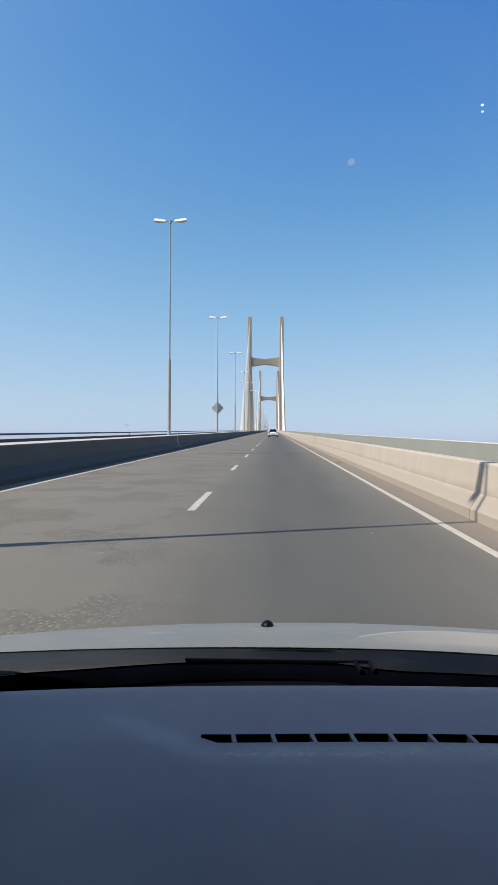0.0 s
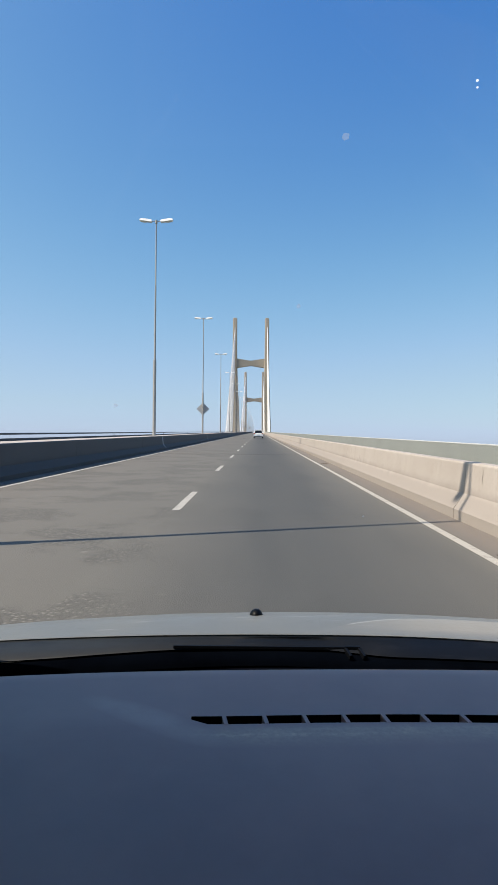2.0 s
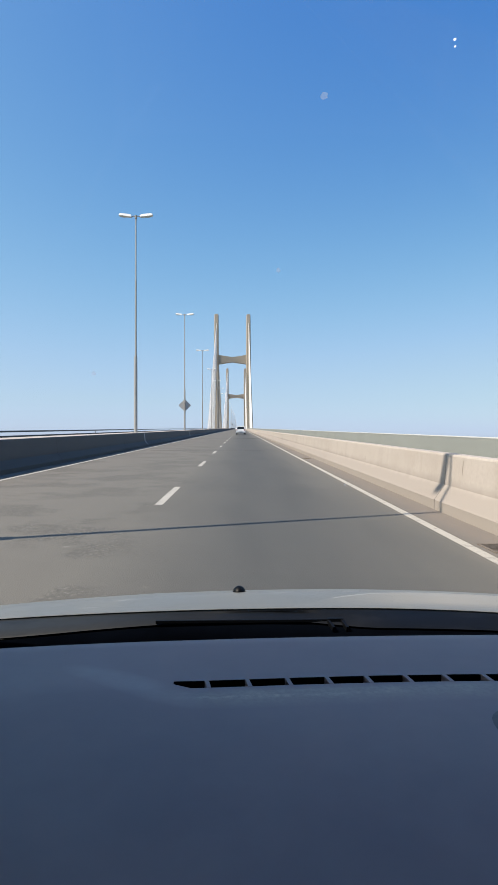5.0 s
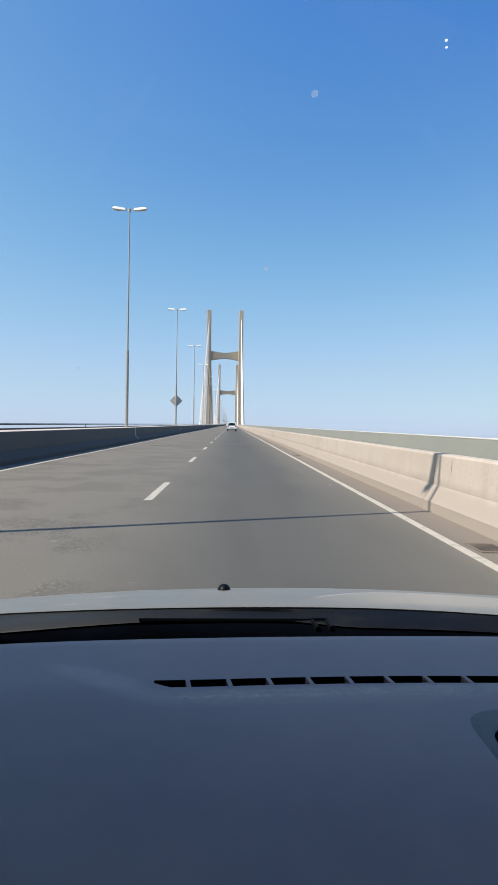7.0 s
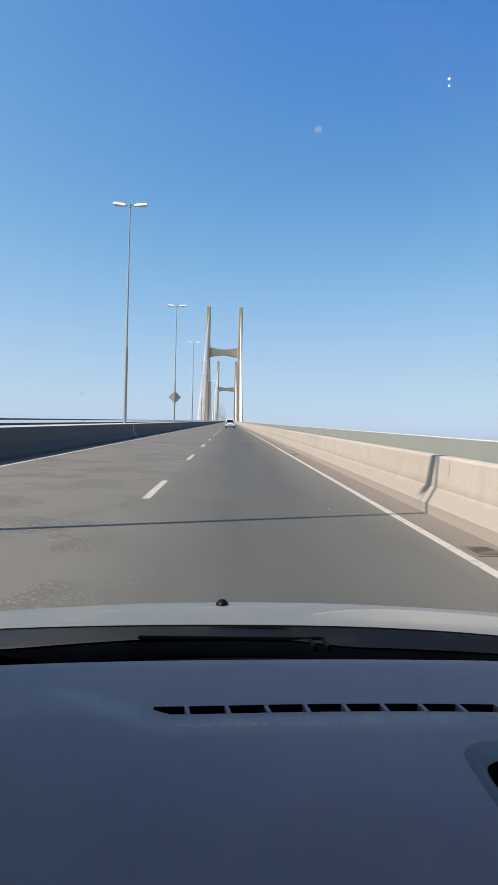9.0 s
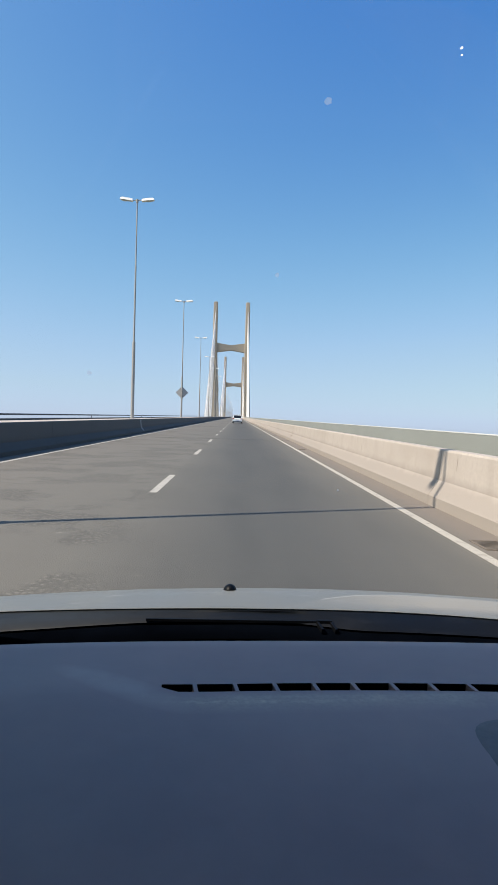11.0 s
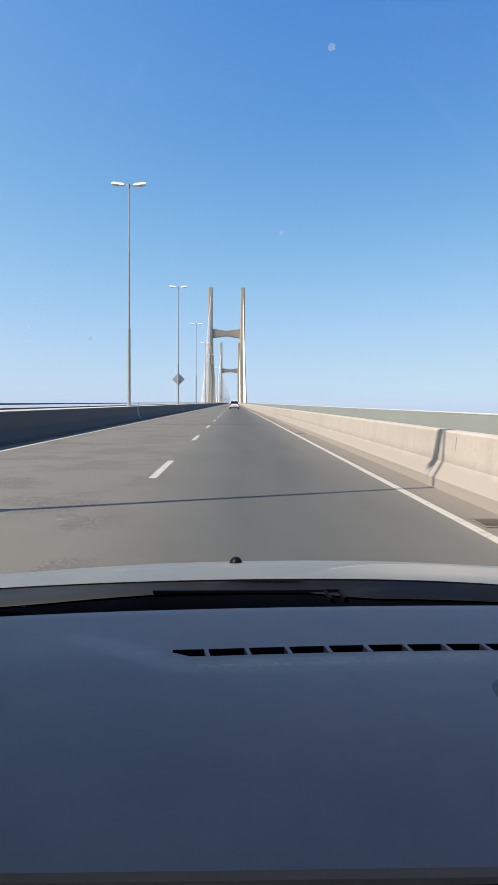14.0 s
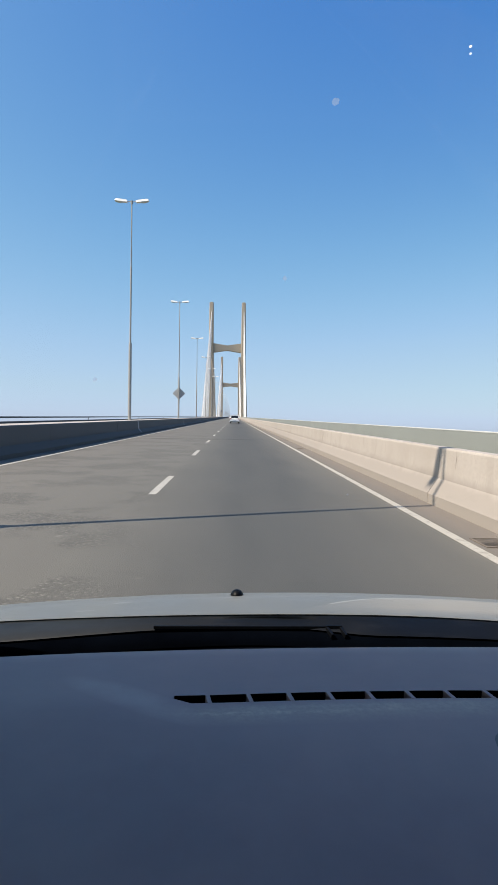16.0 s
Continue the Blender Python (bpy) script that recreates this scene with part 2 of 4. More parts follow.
def cowl_plastic():
    """Plastic grey at its outer end, black with greyer patches towards the middle."""
    k = Mat("grey_black_cowl_plastic", 0.55, 0.0, 0.14)
    x = k.axis(0)
    patch = k.noise(6, 4, 0.6)
    where = k.math("ADD", x, k.math("MULTIPLY", k.math("SUBTRACT", patch, 0.5), 0.35))
    c = k.mix(k.span(where, -0.32, 0.02), (0.0215, 0.0240, 0.0255), (0.0044, 0.0060, 0.0088))
    c = k.mix(k.span(k.noise(11, 4, 0.6, k.scaled(0.6, 2.0, 1)), 0.52, 0.66, 0, 0.7), c, (0.0110, 0.0130, 0.0170))
    k.color(c).rough(k.span(patch, 0.3, 0.7, 0.45, 0.65)).bump(k.noise(240, 2), 0.1, 0.001)
    return k.m


COWL = cowl_plastic()
SURROUND = plain_material("smooth_dark_surround", (0.20, 0.165, 0.145), 0.55, 0, 0.15, 30, 0.02)
HEADLINING = plain_material("grey_headlining", (0.50, 0.48, 0.45), 0.95, 0, 0.08, 20)
# apron colour: the dim shade just behind the cowl
APRON = plain_material("apron_shade", (0.0012, 0.0018, 0.0032), 0.9, 0, 0.35, 9)
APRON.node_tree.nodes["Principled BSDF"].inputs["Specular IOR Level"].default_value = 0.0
# near-black that paints the shade of the screen gap and display opening
SHADE_BLACK = plain_material("shade_black", (0.0026, 0.0033, 0.0052), 0.9)
SHADE_BLACK.node_tree.nodes["Principled BSDF"].inputs["Specular IOR Level"].default_value = 0.0


def silver_paint():
    k = Mat("dusty_silver_paint", 0.5, 0.0)
    flake = k.noise(900, 1)
    dust = k.noise(7, 5, 0.65)
    c = k.mix(k.span(flake, 0.4, 0.6), (0.122, 0.126, 0.118), (0.150, 0.154, 0.145))
    c = k.mix(k.span(dust, 0.45, 0.75, 0, 0.4), c, (0.19, 0.19, 0.165))
    # pale barrier reflection painted in, with a clear bright edge, towards the passenger's side
    x, y = k.axis(0), k.axis(1)
    off = k.math("SUBTRACT", x, 0.40)
    bow = k.math("MULTIPLY", k.math("POWER", k.math("ABSOLUTE", off), 2.0), k.span(off, -0.02, 0.02, 1.22, 0.30))
    inside = k.math("SUBTRACT", k.math("SUBTRACT", 1.242, bow), y)
    reflection = k.math("MULTIPLY", k.span(inside, 0.0, 0.004), k.span(x, 0.17, 0.40, 0.15, 1.0))
    reflection = k.math("MULTIPLY", reflection, k.span(y, 1.125, 1.160, 0.25, 1.0))
    c = k.mix(k.math("MULTIPLY", reflection, 0.6), c, (0.35, 0.312, 0.25))
    rim = k.math("MULTIPLY", k.span(inside, -0.003, 0.0), k.span(inside, 0.004, 0.0))
    rim = k.math("MULTIPLY", rim, k.math("MULTIPLY", k.span(x, 0.165, 0.175), k.span(x, 0.62, 0.30, 0.1, 1.0)))
    c = k.mix(k.math("MULTIPLY", rim, 0.6), c, (0.50, 0.49, 0.45))
    scratch = k.noise(1.0, 3, 0.7, k.scaled(5, 60, 5))
    c = k.mix(k.span(scratch, 0.64, 0.69, 0, 0.35), c, (0.42, 0.42, 0.40))
    k.color(c).rough(k.span(dust, 0.3, 0.8, 0.45, 0.65))
    k.p.inputs["Coat Weight"].default_value = 0.25
    k.p.inputs["Coat Roughness"].default_value = 0.28
    return k.m


SILVER = silver_paint()


def dash_plastic():
    """Soft grained plastic, dusty along the rear of the demister slot."""
    k = Mat("grained_dash_plastic", 0.62)
    grain = k.speckle(420)
    cloud = k.noise(5, 5, 0.6)
    c = k.mix(k.span(cloud, 0.3, 0.75), (0.330, 0.228, 0.208), (0.42, 0.292, 0.262))
    x, y = k.axis(0), k.axis(1)
    away = k.math("SUBTRACT", k.math("ADD", k.math("MULTIPLY", x, 0.06), 0.704), y)
    band = k.math("MULTIPLY", k.span(away, -0.012, 0.0), k.span(away, 0.042, 0.008))
    band = k.math("MULTIPLY", band, k.span(x, -0.14, -0.02))
    core = k.math("MULTIPLY", k.span(away, 0.004, 0.010), k.span(away, 0.022, 0.012))
    crumbs = k.math("MULTIPLY", band, k.span(k.noise(170, 4), 0.35, 0.70, 0.22, 0.50))
    crumbs = k.math("MAXIMUM", crumbs, k.math("MULTIPLY", k.math("MULTIPLY", core, k.math("MULTIPLY", k.span(x, -0.13, -0.05), k.span(x, 0.26, 0.10, 0.3, 1.0))), k.span(k.noise(90, 4, 0.7), 0.38, 0.66, 0.2, 0.9)))
    c = k.mix(k.math("MULTIPLY", k.math("MULTIPLY", crumbs, k.span(k.noise(14, 3), 0.3, 0.65, 0.35, 1)), 0.85), c, (0.90, 0.74, 0.50))
    # a pale wiped smear of dust beside the end of the slot
    along = k.math("ADD", k.math("MULTIPLY", k.math("ADD", x, 0.15), 0.86), k.math("MULTIPLY", k.math("SUBTRACT", y, 0.724), -0.50))
    over = k.math("ADD", k.math("MULTIPLY", k.math("ADD", x, 0.15), 0.50), k.math("MULTIPLY", k.math("SUBTRACT", y, 0.724), 0.86))
    far = k.math("ADD", k.math("POWER", k.math("DIVIDE", k.math("ABSOLUTE", along), 0.12), 2.0), k.math("POWER", k.math("DIVIDE", k.math("ABSOLUTE", over), 0.028), 2.0))
    smear = k.math("MULTIPLY", k.span(far, 1.0, 0.0), k.span(k.noise(22, 4), 0.25, 0.7, 0.3, 1.0))
    c = k.mix(k.math("MULTIPLY", smear, 0.45), c, (0.62, 0.50, 0.45))
    dusty = k.span(k.noise(2.2, 5, 0.65), 0.45, 0.75, 0.0, 0.3)
    c = k.mix(dusty, c, (0.48, 0.375, 0.330))
    k.color(c).rough(k.span(cloud, 0.2, 0.8, 0.43, 0.55)).bump(grain, 0.05, 0.0006)
    return k.m


DASH = dash_plastic()


def screen_glass(name, shine, tint):
    m = bpy.data.materials.new(name)
    m.use_nodes = True
    t = m.node_tree
    t.nodes.clear()
    out = t.nodes.new("ShaderNodeOutputMaterial")
    mix = t.nodes.new("ShaderNodeMixShader")
    mix.inputs[0].default_value = shine
    clear = t.nodes.new("ShaderNodeBsdfTransparent")
    clear.inputs[0].default_value = tint
    gloss = t.nodes.new("ShaderNodeBsdfGlossy")
    gloss.inputs["Roughness"].default_value = 0.012
    t.links.new(clear.outputs[0], mix.inputs[1])
    t.links.new(gloss.outputs[0], mix.inputs[2])
    t.links.new(mix.outputs[0], out.inputs[0])
    return m


GLASS = screen_glass("windscreen_glass", 0.02, (0.97, 0.985, 0.98, 1))
SIDE_GLASS = screen_glass("side_glass", 0.07, (0.84, 0.87, 0.84, 1))


def speck_material(name, weight):
    m = bpy.data.materials.new(name)
    m.use_nodes = True
    t = m.node_tree
    t.nodes.clear()
    out = t.nodes.new("ShaderNodeOutputMaterial")
    mix = t.nodes.new("ShaderNodeMixShader")
    mix.inputs[0].default_value = weight
    clear = t.nodes.new("ShaderNodeBsdfTransparent")
    milky = t.nodes.new("ShaderNodeBsdfTranslucent")
    milky.inputs[0].default_value = (0.85, 0.88, 0.9, 1)
    t.links.new(clear.outputs[0], mix.inputs[1])
    t.links.new(milky.outputs[0], mix.inputs[2])
    t.links.new(mix.outputs[0], out.inputs[0])
    return m


SPECK, DROP = speck_material("dried_splash", 0.45), speck_material("bright_dried_drop", 0.95)


def ground_material():
    k = Mat("marsh_and_river", 0.9)
    n = k.noise(0.004, 6, 0.6)
    f = k.noise(0.12, 5, 0.6)
    land = k.mix(k.span(f, 0.3, 0.7), (0.06, 0.075, 0.03), (0.12, 0.115, 0.06))
    river = k.span(k.math("ADD", k.axis(1), k.math("MULTIPLY", n, 120)), 420, 440)
    river2 = k.span(k.math("ADD", k.axis(1), k.math("MULTIPLY", n, 120)), 1000, 980)
    wet = k.math("MULTIPLY", river, river2)
    k.color(k.mix(wet, land, (0.11, 0.085, 0.055))).rough(k.span(wet, 0, 1, 0.9, 0.15))
    return k.m


GROUND = ground_material()


def leaf_material():
    k = Mat("gum_leaves", 0.6)
    r = k.t.nodes.new("ShaderNodeNewGeometry").outputs["Random Per Island"]
    k.color(k.mix(r, (0.045, 0.06, 0.025), (0.13, 0.135, 0.055)))
    return k.m


LEAVES = leaf_material()


# ---- small building helpers ----
def finish(bm, name, material, smooth=False):
    bmesh.ops.recalc_face_normals(bm, faces=bm.faces)
    me = bpy.data.meshes.new(name)
    bm.to_mesh(me)
    bm.free()
    for m in (material if isinstance(material, (list, tuple)) else (material,)):
        me.materials.append(m)
    if smooth:
        me.polygons.foreach_set("use_smooth", [True] * len(me.polygons))
        me.set_sharp_from_angle(angle=radians(40))
    return me


def part(name, bm, material, parent=None, label="", smooth=False, at=None):
    """Links a bmesh, or a mesh, as one object under a thing or a part."""
    me = bm if isinstance(bm, bpy.types.Mesh) else finish(bm, name, material, smooth)
    ob = new(name, me)
    if parent:
        ob.parent = parent
    if at is not None:
        ob.matrix_basis = at
    if label:
        tagged(ob, label)
    return ob


def box(bm, x0, x1, y0, y1, z0, z1, bevel=0.0, m=None):
    vs = [bm.verts.new((x, y, z)) for x in (x0, x1) for y in (y0, y1) for z in (z0, z1)]
    fs = [bm.faces.new([vs[i] for i in q]) for q in
          ((0, 1, 3, 2), (4, 6, 7, 5), (0, 4, 5, 1), (2, 3, 7, 6), (0, 2, 6, 4), (1, 5, 7, 3))]
    if bevel:
        es = list({e for f in fs for e in f.edges})
        r = bmesh.ops.bevel(bm, geom=es, offset=bevel, segments=2, affect="EDGES", profile=0.6)
        vs = list({v for f in r["faces"] for v in f.verts} | {v for v in vs if v.is_valid})
    if m is not None:
        for v in vs:
            v.co = m @ v.co
    return vs


def tube(bm, a, b, ra, rb=None, n=10, cap=True):
    a, b = Vector(a), Vector(b)
    rb = ra if rb is None else rb
    q = (b - a).to_track_quat("Z", "Y").to_matrix()
    rings = []
    for c, r in ((a, ra), (b, rb)):
        rings.append([bm.verts.new(c + q @ Vector((r * math.cos(2 * math.pi * i / n), r * math.sin(2 * math.pi * i / n), 0)))
                      for i in range(n)])
    for i in range(n):
        bm.faces.new((rings[0][i], rings[0][(i + 1) % n], rings[1][(i + 1) % n], rings[1][i]))
    if cap:
        bm.faces.new(rings[0][::-1])
        bm.faces.new(rings[1])


def extrude_profile(bm, profile, y0, y1, skew=0.0):
    """A closed (x, z) profile run along y; skew shifts its ends with x."""
    a = [bm.verts.new((x, y0 + skew * x, z)) for x, z in profile]
    b = [bm.verts.new((x, y1 + skew * x, z)) for x, z in profile]
    n = len(profile)
    for i in range(n):
        bm.faces.new((a[i], a[(i + 1) % n], b[(i + 1) % n], b[i]))
    bm.faces.new(a[::-1])
    bm.faces.new(b)


def sheet(bm, rows):
    """A grid of faces through rows of points."""
    vs = [[bm.verts.new(p) for p in r] for r in rows]
    for i in range(len(vs) - 1):
        for j in range(len(vs[0]) - 1):
            bm.faces.new((vs[i][j], vs[i][j + 1], vs[i + 1][j + 1], vs[i + 1][j]))
    return vs


def thing(name, label, category, at=None, group="", kind=""):
    ob = new(name)
    ob.empty_display_size = 0.3
    if at is not None:
        ob.matrix_basis = at
    return tagged(ob, label, category, group, kind)


def rise(y):
    """Height of the carriageway over the datum at a distance y along the bridge."""
    if y < 600:
        return GRADE * y
    u = min(y, 1200) - 600
    return GRADE * 600 + GRADE * u - GRADE * u * u / 600 - max(y - 1200, 0) * GRADE


def slope(y):
    return math.degrees(math.atan((rise(y + 1) - rise(y - 1)) / 2))


def on_deck(y, x=0.0, z=0.0):
    return pose(x, y, rise(y) + z, slope(y))


def upright(y, x=0.0, z=0.0):
    return pose(x, y, rise(y) + z)


# ---- the setting ----
GROUND_Z = -22.0
bm = bmesh.new()
sheet(bm, [[(x, y, 0) for x in (-3500, -800, -200, 0, 200, 800, 3500)] for y in (-1500, -300, 0, 300, 600, 1200, 4600)])
tagged(part("ground", bm, GROUND, at=pose(0, 0, GROUND_Z)), "flat green marsh and brown river far below the bridge",
       "ground", kind="structure")

def distance_material():
    m = bpy.data.materials.new("haze_glow")
    m.use_nodes = True
    p = m.node_tree.nodes["Principled BSDF"]
    p.inputs["Base Color"].default_value = (0.2, 0.22, 0.22, 1)
    # the haze is painted as a glow of the sheet itself
    p.inputs["Emission Color"].default_value = (0.40, 0.46, 0.50, 1)
    p.inputs["Emission Strength"].default_value = 0.9
    return m


# added glowing sheet: hazy far bank beyond the left-hand side of the bridge
bm = bmesh.new()
sheet(bm, [[(-1500 - 700 * math.cos(a_), -1500 + 5600 * (a_ + 1.2) / 2.4, z) for a_ in [-1.2 + 0.2 * k for k in range(13)]] for z in (GROUND_Z, GROUND_Z + 12, 5)])
tagged(part("backdrop", bm, distance_material()), "pale glowing sheet standing in for the hazy far bank", "backdrop", kind="structure")

PANEL = 36.0            # one span of the deck
JOINT_AT = -3.0         # a span begins just behind the car
FIRST, LAST = -4, 34    # spans built
MEDIAN_X = -7.18
FOOT_R, FOOT_L = 2.98, -16.1
PARAPET_R, PARAPET_L = 4.5, -17.0
NEAR_TOWER, FAR_TOWER = 428.0, 780.0
LANE_LINE, EDGE_LINE, INNER_LINE = -1.36, 2.41, -5.80


def starts(i):
    return JOINT_AT + PANEL * i


# carriageways: one slab a span, open joints between them
road = thing("road", "grey worn asphalt carriageway with broad steel expansion joints", "road", kind="structure")
road_opposite = thing("road_opposite", "grey asphalt carriageway of the oncoming lanes", "road", kind="structure")


def slab_mesh(name, x0, x1, material):
    b = bmesh.new()
    n = 6
    cut = [x0 + (x1 - x0) * k / n for k in range(n + 1)]
    top = sheet(b, [[(x, y, 0.0) for x in cut] for y in (0.002, PANEL / 2, PANEL - 0.002)])
    for row in (top[0], top[-1]):
        low = [b.verts.new((v.co.x, v.co.y, -0.12)) for v in (row[0], row[-1])]
        b.faces.new((*row, low[1], low[0]))
    return finish(b, name, material)


me_r = slab_mesh("slab", MEDIAN_X + 0.3, 3.2, ASPHALT)
me_l = slab_mesh("slab_opposite", FOOT_L - 0.3, MEDIAN_X - 0.3, ASPHALT_FAR)
for i in range(FIRST, LAST):
    y = starts(i)
    part("slab", me_r, None, road, at=on_deck(y))
    part("slab", me_l, None, road_opposite, at=on_deck(y))

# a broad steel joint every fourth span: seals with steel bars between them
bm = bmesh.new()
extrude_profile(bm, [(MEDIAN_X + 0.6, -0.01), (FOOT_R - 0.1, -0.01), (FOOT_R - 0.1, 0.004), (MEDIAN_X + 0.6, 0.004)], -0.04, 0.70)
me_seal = finish(bm, "joint_seal", SEAL)
bm = bmesh.new()
extrude_profile(bm, [(MEDIAN_X + 0.6, -0.008), (FOOT_R - 0.1, -0.008), (FOOT_R - 0.1, 0.010), (MEDIAN_X + 0.6, 0.010)], 0, 0.075)
me_bar = finish(bm, "joint_bar", JOINT_STEEL)
for i in range(0, LAST, 4):
    part("joint_seal", me_seal, None, road, "black rubber joint seal", at=on_deck(starts(i)))
    for k in range(5):
        part("joint_bar", me_bar, None, road, "blue-grey steel joint bar", at=on_deck(starts(i) + 0.14 * k))

# deck below the roadway
deck = thing("bridge_deck", "long pale concrete bridge deck with edge beams", "bridge", kind="structure")
bm = bmesh.new()
extrude_profile(bm, [(PARAPET_L - 0.35, -0.125), (PARAPET_R + 0.3, -0.125), (PARAPET_R + 0.3, -0.9), (PARAPET_R - 1.5, -1.2),
                     (PARAPET_R - 2.5, -2.6), (PARAPET_L + 2.5, -2.6), (PARAPET_L + 1.5, -1.2), (PARAPET_L - 0.35, -0.9)],
                0, PANEL + 0.01)
me_deck = finish(bm, "deck_section", DECK_CONCRETE)
bm = bmesh.new()
extrude_profile(bm, [(3.2, -0.02), (3.2, -0.122), (PARAPET_R + 0.25, -0.122), (PARAPET_R + 0.25, 0.0), (3.3, 0.0)], 0, PANEL + 0.01)
extrude_profile(bm, [(-16.4, -0.02), (-16.4, -0.122), (PARAPET_L - 0.3, -0.122), (PARAPET_L - 0.3, 0.0), (-16.5, 0.0)], 0, PANEL + 0.01)
me_walk = finish(bm, "service_walkway", DECK_CONCRETE)
bm = bmesh.new()
extrude_profile(bm, [(MEDIAN_X - 3.6, -2.61), (MEDIAN_X + 3.6, -2.61), (MEDIAN_X + 2.6, -60), (MEDIAN_X - 2.6, -60)], -0.9, 0.9)
me_pier = finish(bm, "pier", DECK_CONCRETE)
for i in range(FIRST, LAST):
    y = starts(i)
    part("deck_section", me_deck, None, deck, at=on_deck(y))
    part("service_walkway", me_walk, None, deck, at=on_deck(y))
    if not (NEAR_TOWER - 110 < y < FAR_TOWER + 110):
        part("pier", me_pier, None, deck, at=upright(y + 2))

# ---- concrete barriers ----
FACE = [(0.0, 0.0), (0.0, 0.15), (0.155, 0.385), (0.185, 0.83), (0.20, 0.86)]   # x back from the foot, z
right_profile = [(FOOT_R + x, z) for x, z in FACE] + [(FOOT_R + 0.37, 0.86), (FOOT_R + 0.385, 0.83), (FOOT_R + 0.385, -0.03), (FOOT_R, -0.03)]
left_profile = [(FOOT_L - x, min(z, 0.72)) for x, z in FACE[:-1]] + [(FOOT_L - 0.37, 0.72), (FOOT_L - 0.385, 0.70), (FOOT_L - 0.385, -0.03), (FOOT_L, -0.03)]
MF = [(0.80, -0.03), (0.80, 0.13), (0.63, 0.36), (0.595, 0.90), (0.58, 0.93)]
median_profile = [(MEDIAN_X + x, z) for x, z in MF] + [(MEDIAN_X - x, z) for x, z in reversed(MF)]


def barrier(name, label, profile, lengths, material):
    root = thing(name, label, "barrier", kind="structure")
    meshes = []
    for gap in (0.025, 0.003, 0.003):
        b = bmesh.new()
        extrude_profile(b, profile, gap, lengths - 0.003)
        meshes.append(finish(b, "barrier_segment", material))
    n = int((LAST - FIRST) * PANEL / lengths)
    for k in range(n):
        y = starts(FIRST) + k * lengths
        part("barrier_segment", meshes[k % 3], None, root, at=on_deck(y))
    return root


barrier_right = barrier("barrier_right", "pale sunlit concrete safety barrier with a stepped foot", right_profile, 12.0, CONCRETE)
barrier_median = barrier("barrier_median", "sooty grey concrete median barrier, road-side shade put into its colour", median_profile, 12.0, SHADED_SOOTY)
# the shaded road face is painted in with the dark median concrete
barrier_opposite = barrier("barrier_opposite", "concrete safety barrier along the oncoming lanes, shade put into its colour", left_profile, 12.0, SHADED_SOOTY)

# coping added in paler concrete to draw the median's sunlit top
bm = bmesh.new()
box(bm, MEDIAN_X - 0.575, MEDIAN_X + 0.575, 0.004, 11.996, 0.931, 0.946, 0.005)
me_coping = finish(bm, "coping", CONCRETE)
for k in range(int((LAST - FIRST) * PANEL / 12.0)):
    part("coping", me_coping, None, barrier_median, "pale concrete strip added for the median's sunlit top", at=on_deck(starts(FIRST) + 12.0 * k))

# narrow rubber seal at the end of every span
bm = bmesh.new()
box(bm, MEDIAN_X + 0.8, FOOT_R, -0.018, 0.018, -0.02, 0.003)
me_narrow = finish(bm, "span_seal", SEAL)
for i in range(FIRST, LAST):
    if i % 4:
        part("span_seal", me_narrow, None, road, "thin black joint seal", at=on_deck(starts(i)))

# pour lines and hairline cracks in the face of the near barrier
def face_patch(b, pts, out=0.004):
    """A thin patch on the barrier's road face; points are (y, height on the face)."""
    vs = []
    for y, z in pts:
        for (xa, za), (xb, zb) in zip(FACE, FACE[1:]):
            if za <= z <= zb:
                x = xa + (xb - xa) * (z - za) / max(zb - za, 1e-6)
                break
        vs.append(b.verts.new((FOOT_R + x - out, y, z)))
    b.faces.new(vs)


bm = bmesh.new()
rng = random.Random(5)
for k in range(7):
    y = rng.uniform(1, PANEL - 1)
    top = rng.uniform(0.6, 0.8)
    face_patch(bm, [(y, top), (y + 0.012, top), (y + 0.018, top - rng.uniform(0.12, 0.22)), (y + 0.01, top - 0.2)], 0.003)
me_cracks = finish(bm, "hairline_crack", STAIN)
for i in range(FIRST, LAST):
    part("hairline_crack", me_cracks, None, barrier_right, "dark hairline cracks", at=on_deck(starts(i) + 0.8))

# pale patches down the road side of the median, one by each lamp post
bm = bmesh.new()
rows = []
for x, z, s in ((0.600, 0.90, 0.0), (0.634, 0.36, 0.05), (0.804, 0.13, 0.35)):
    rows.append([(MEDIAN_X + x, s, z), (MEDIAN_X + x, s + 0.35, z)])
sheet(bm, rows)
me_pale_patch = finish(bm, "mortar_patch", concrete_material("pale_concrete", (0.36, 0.35, 0.33), 0.2))

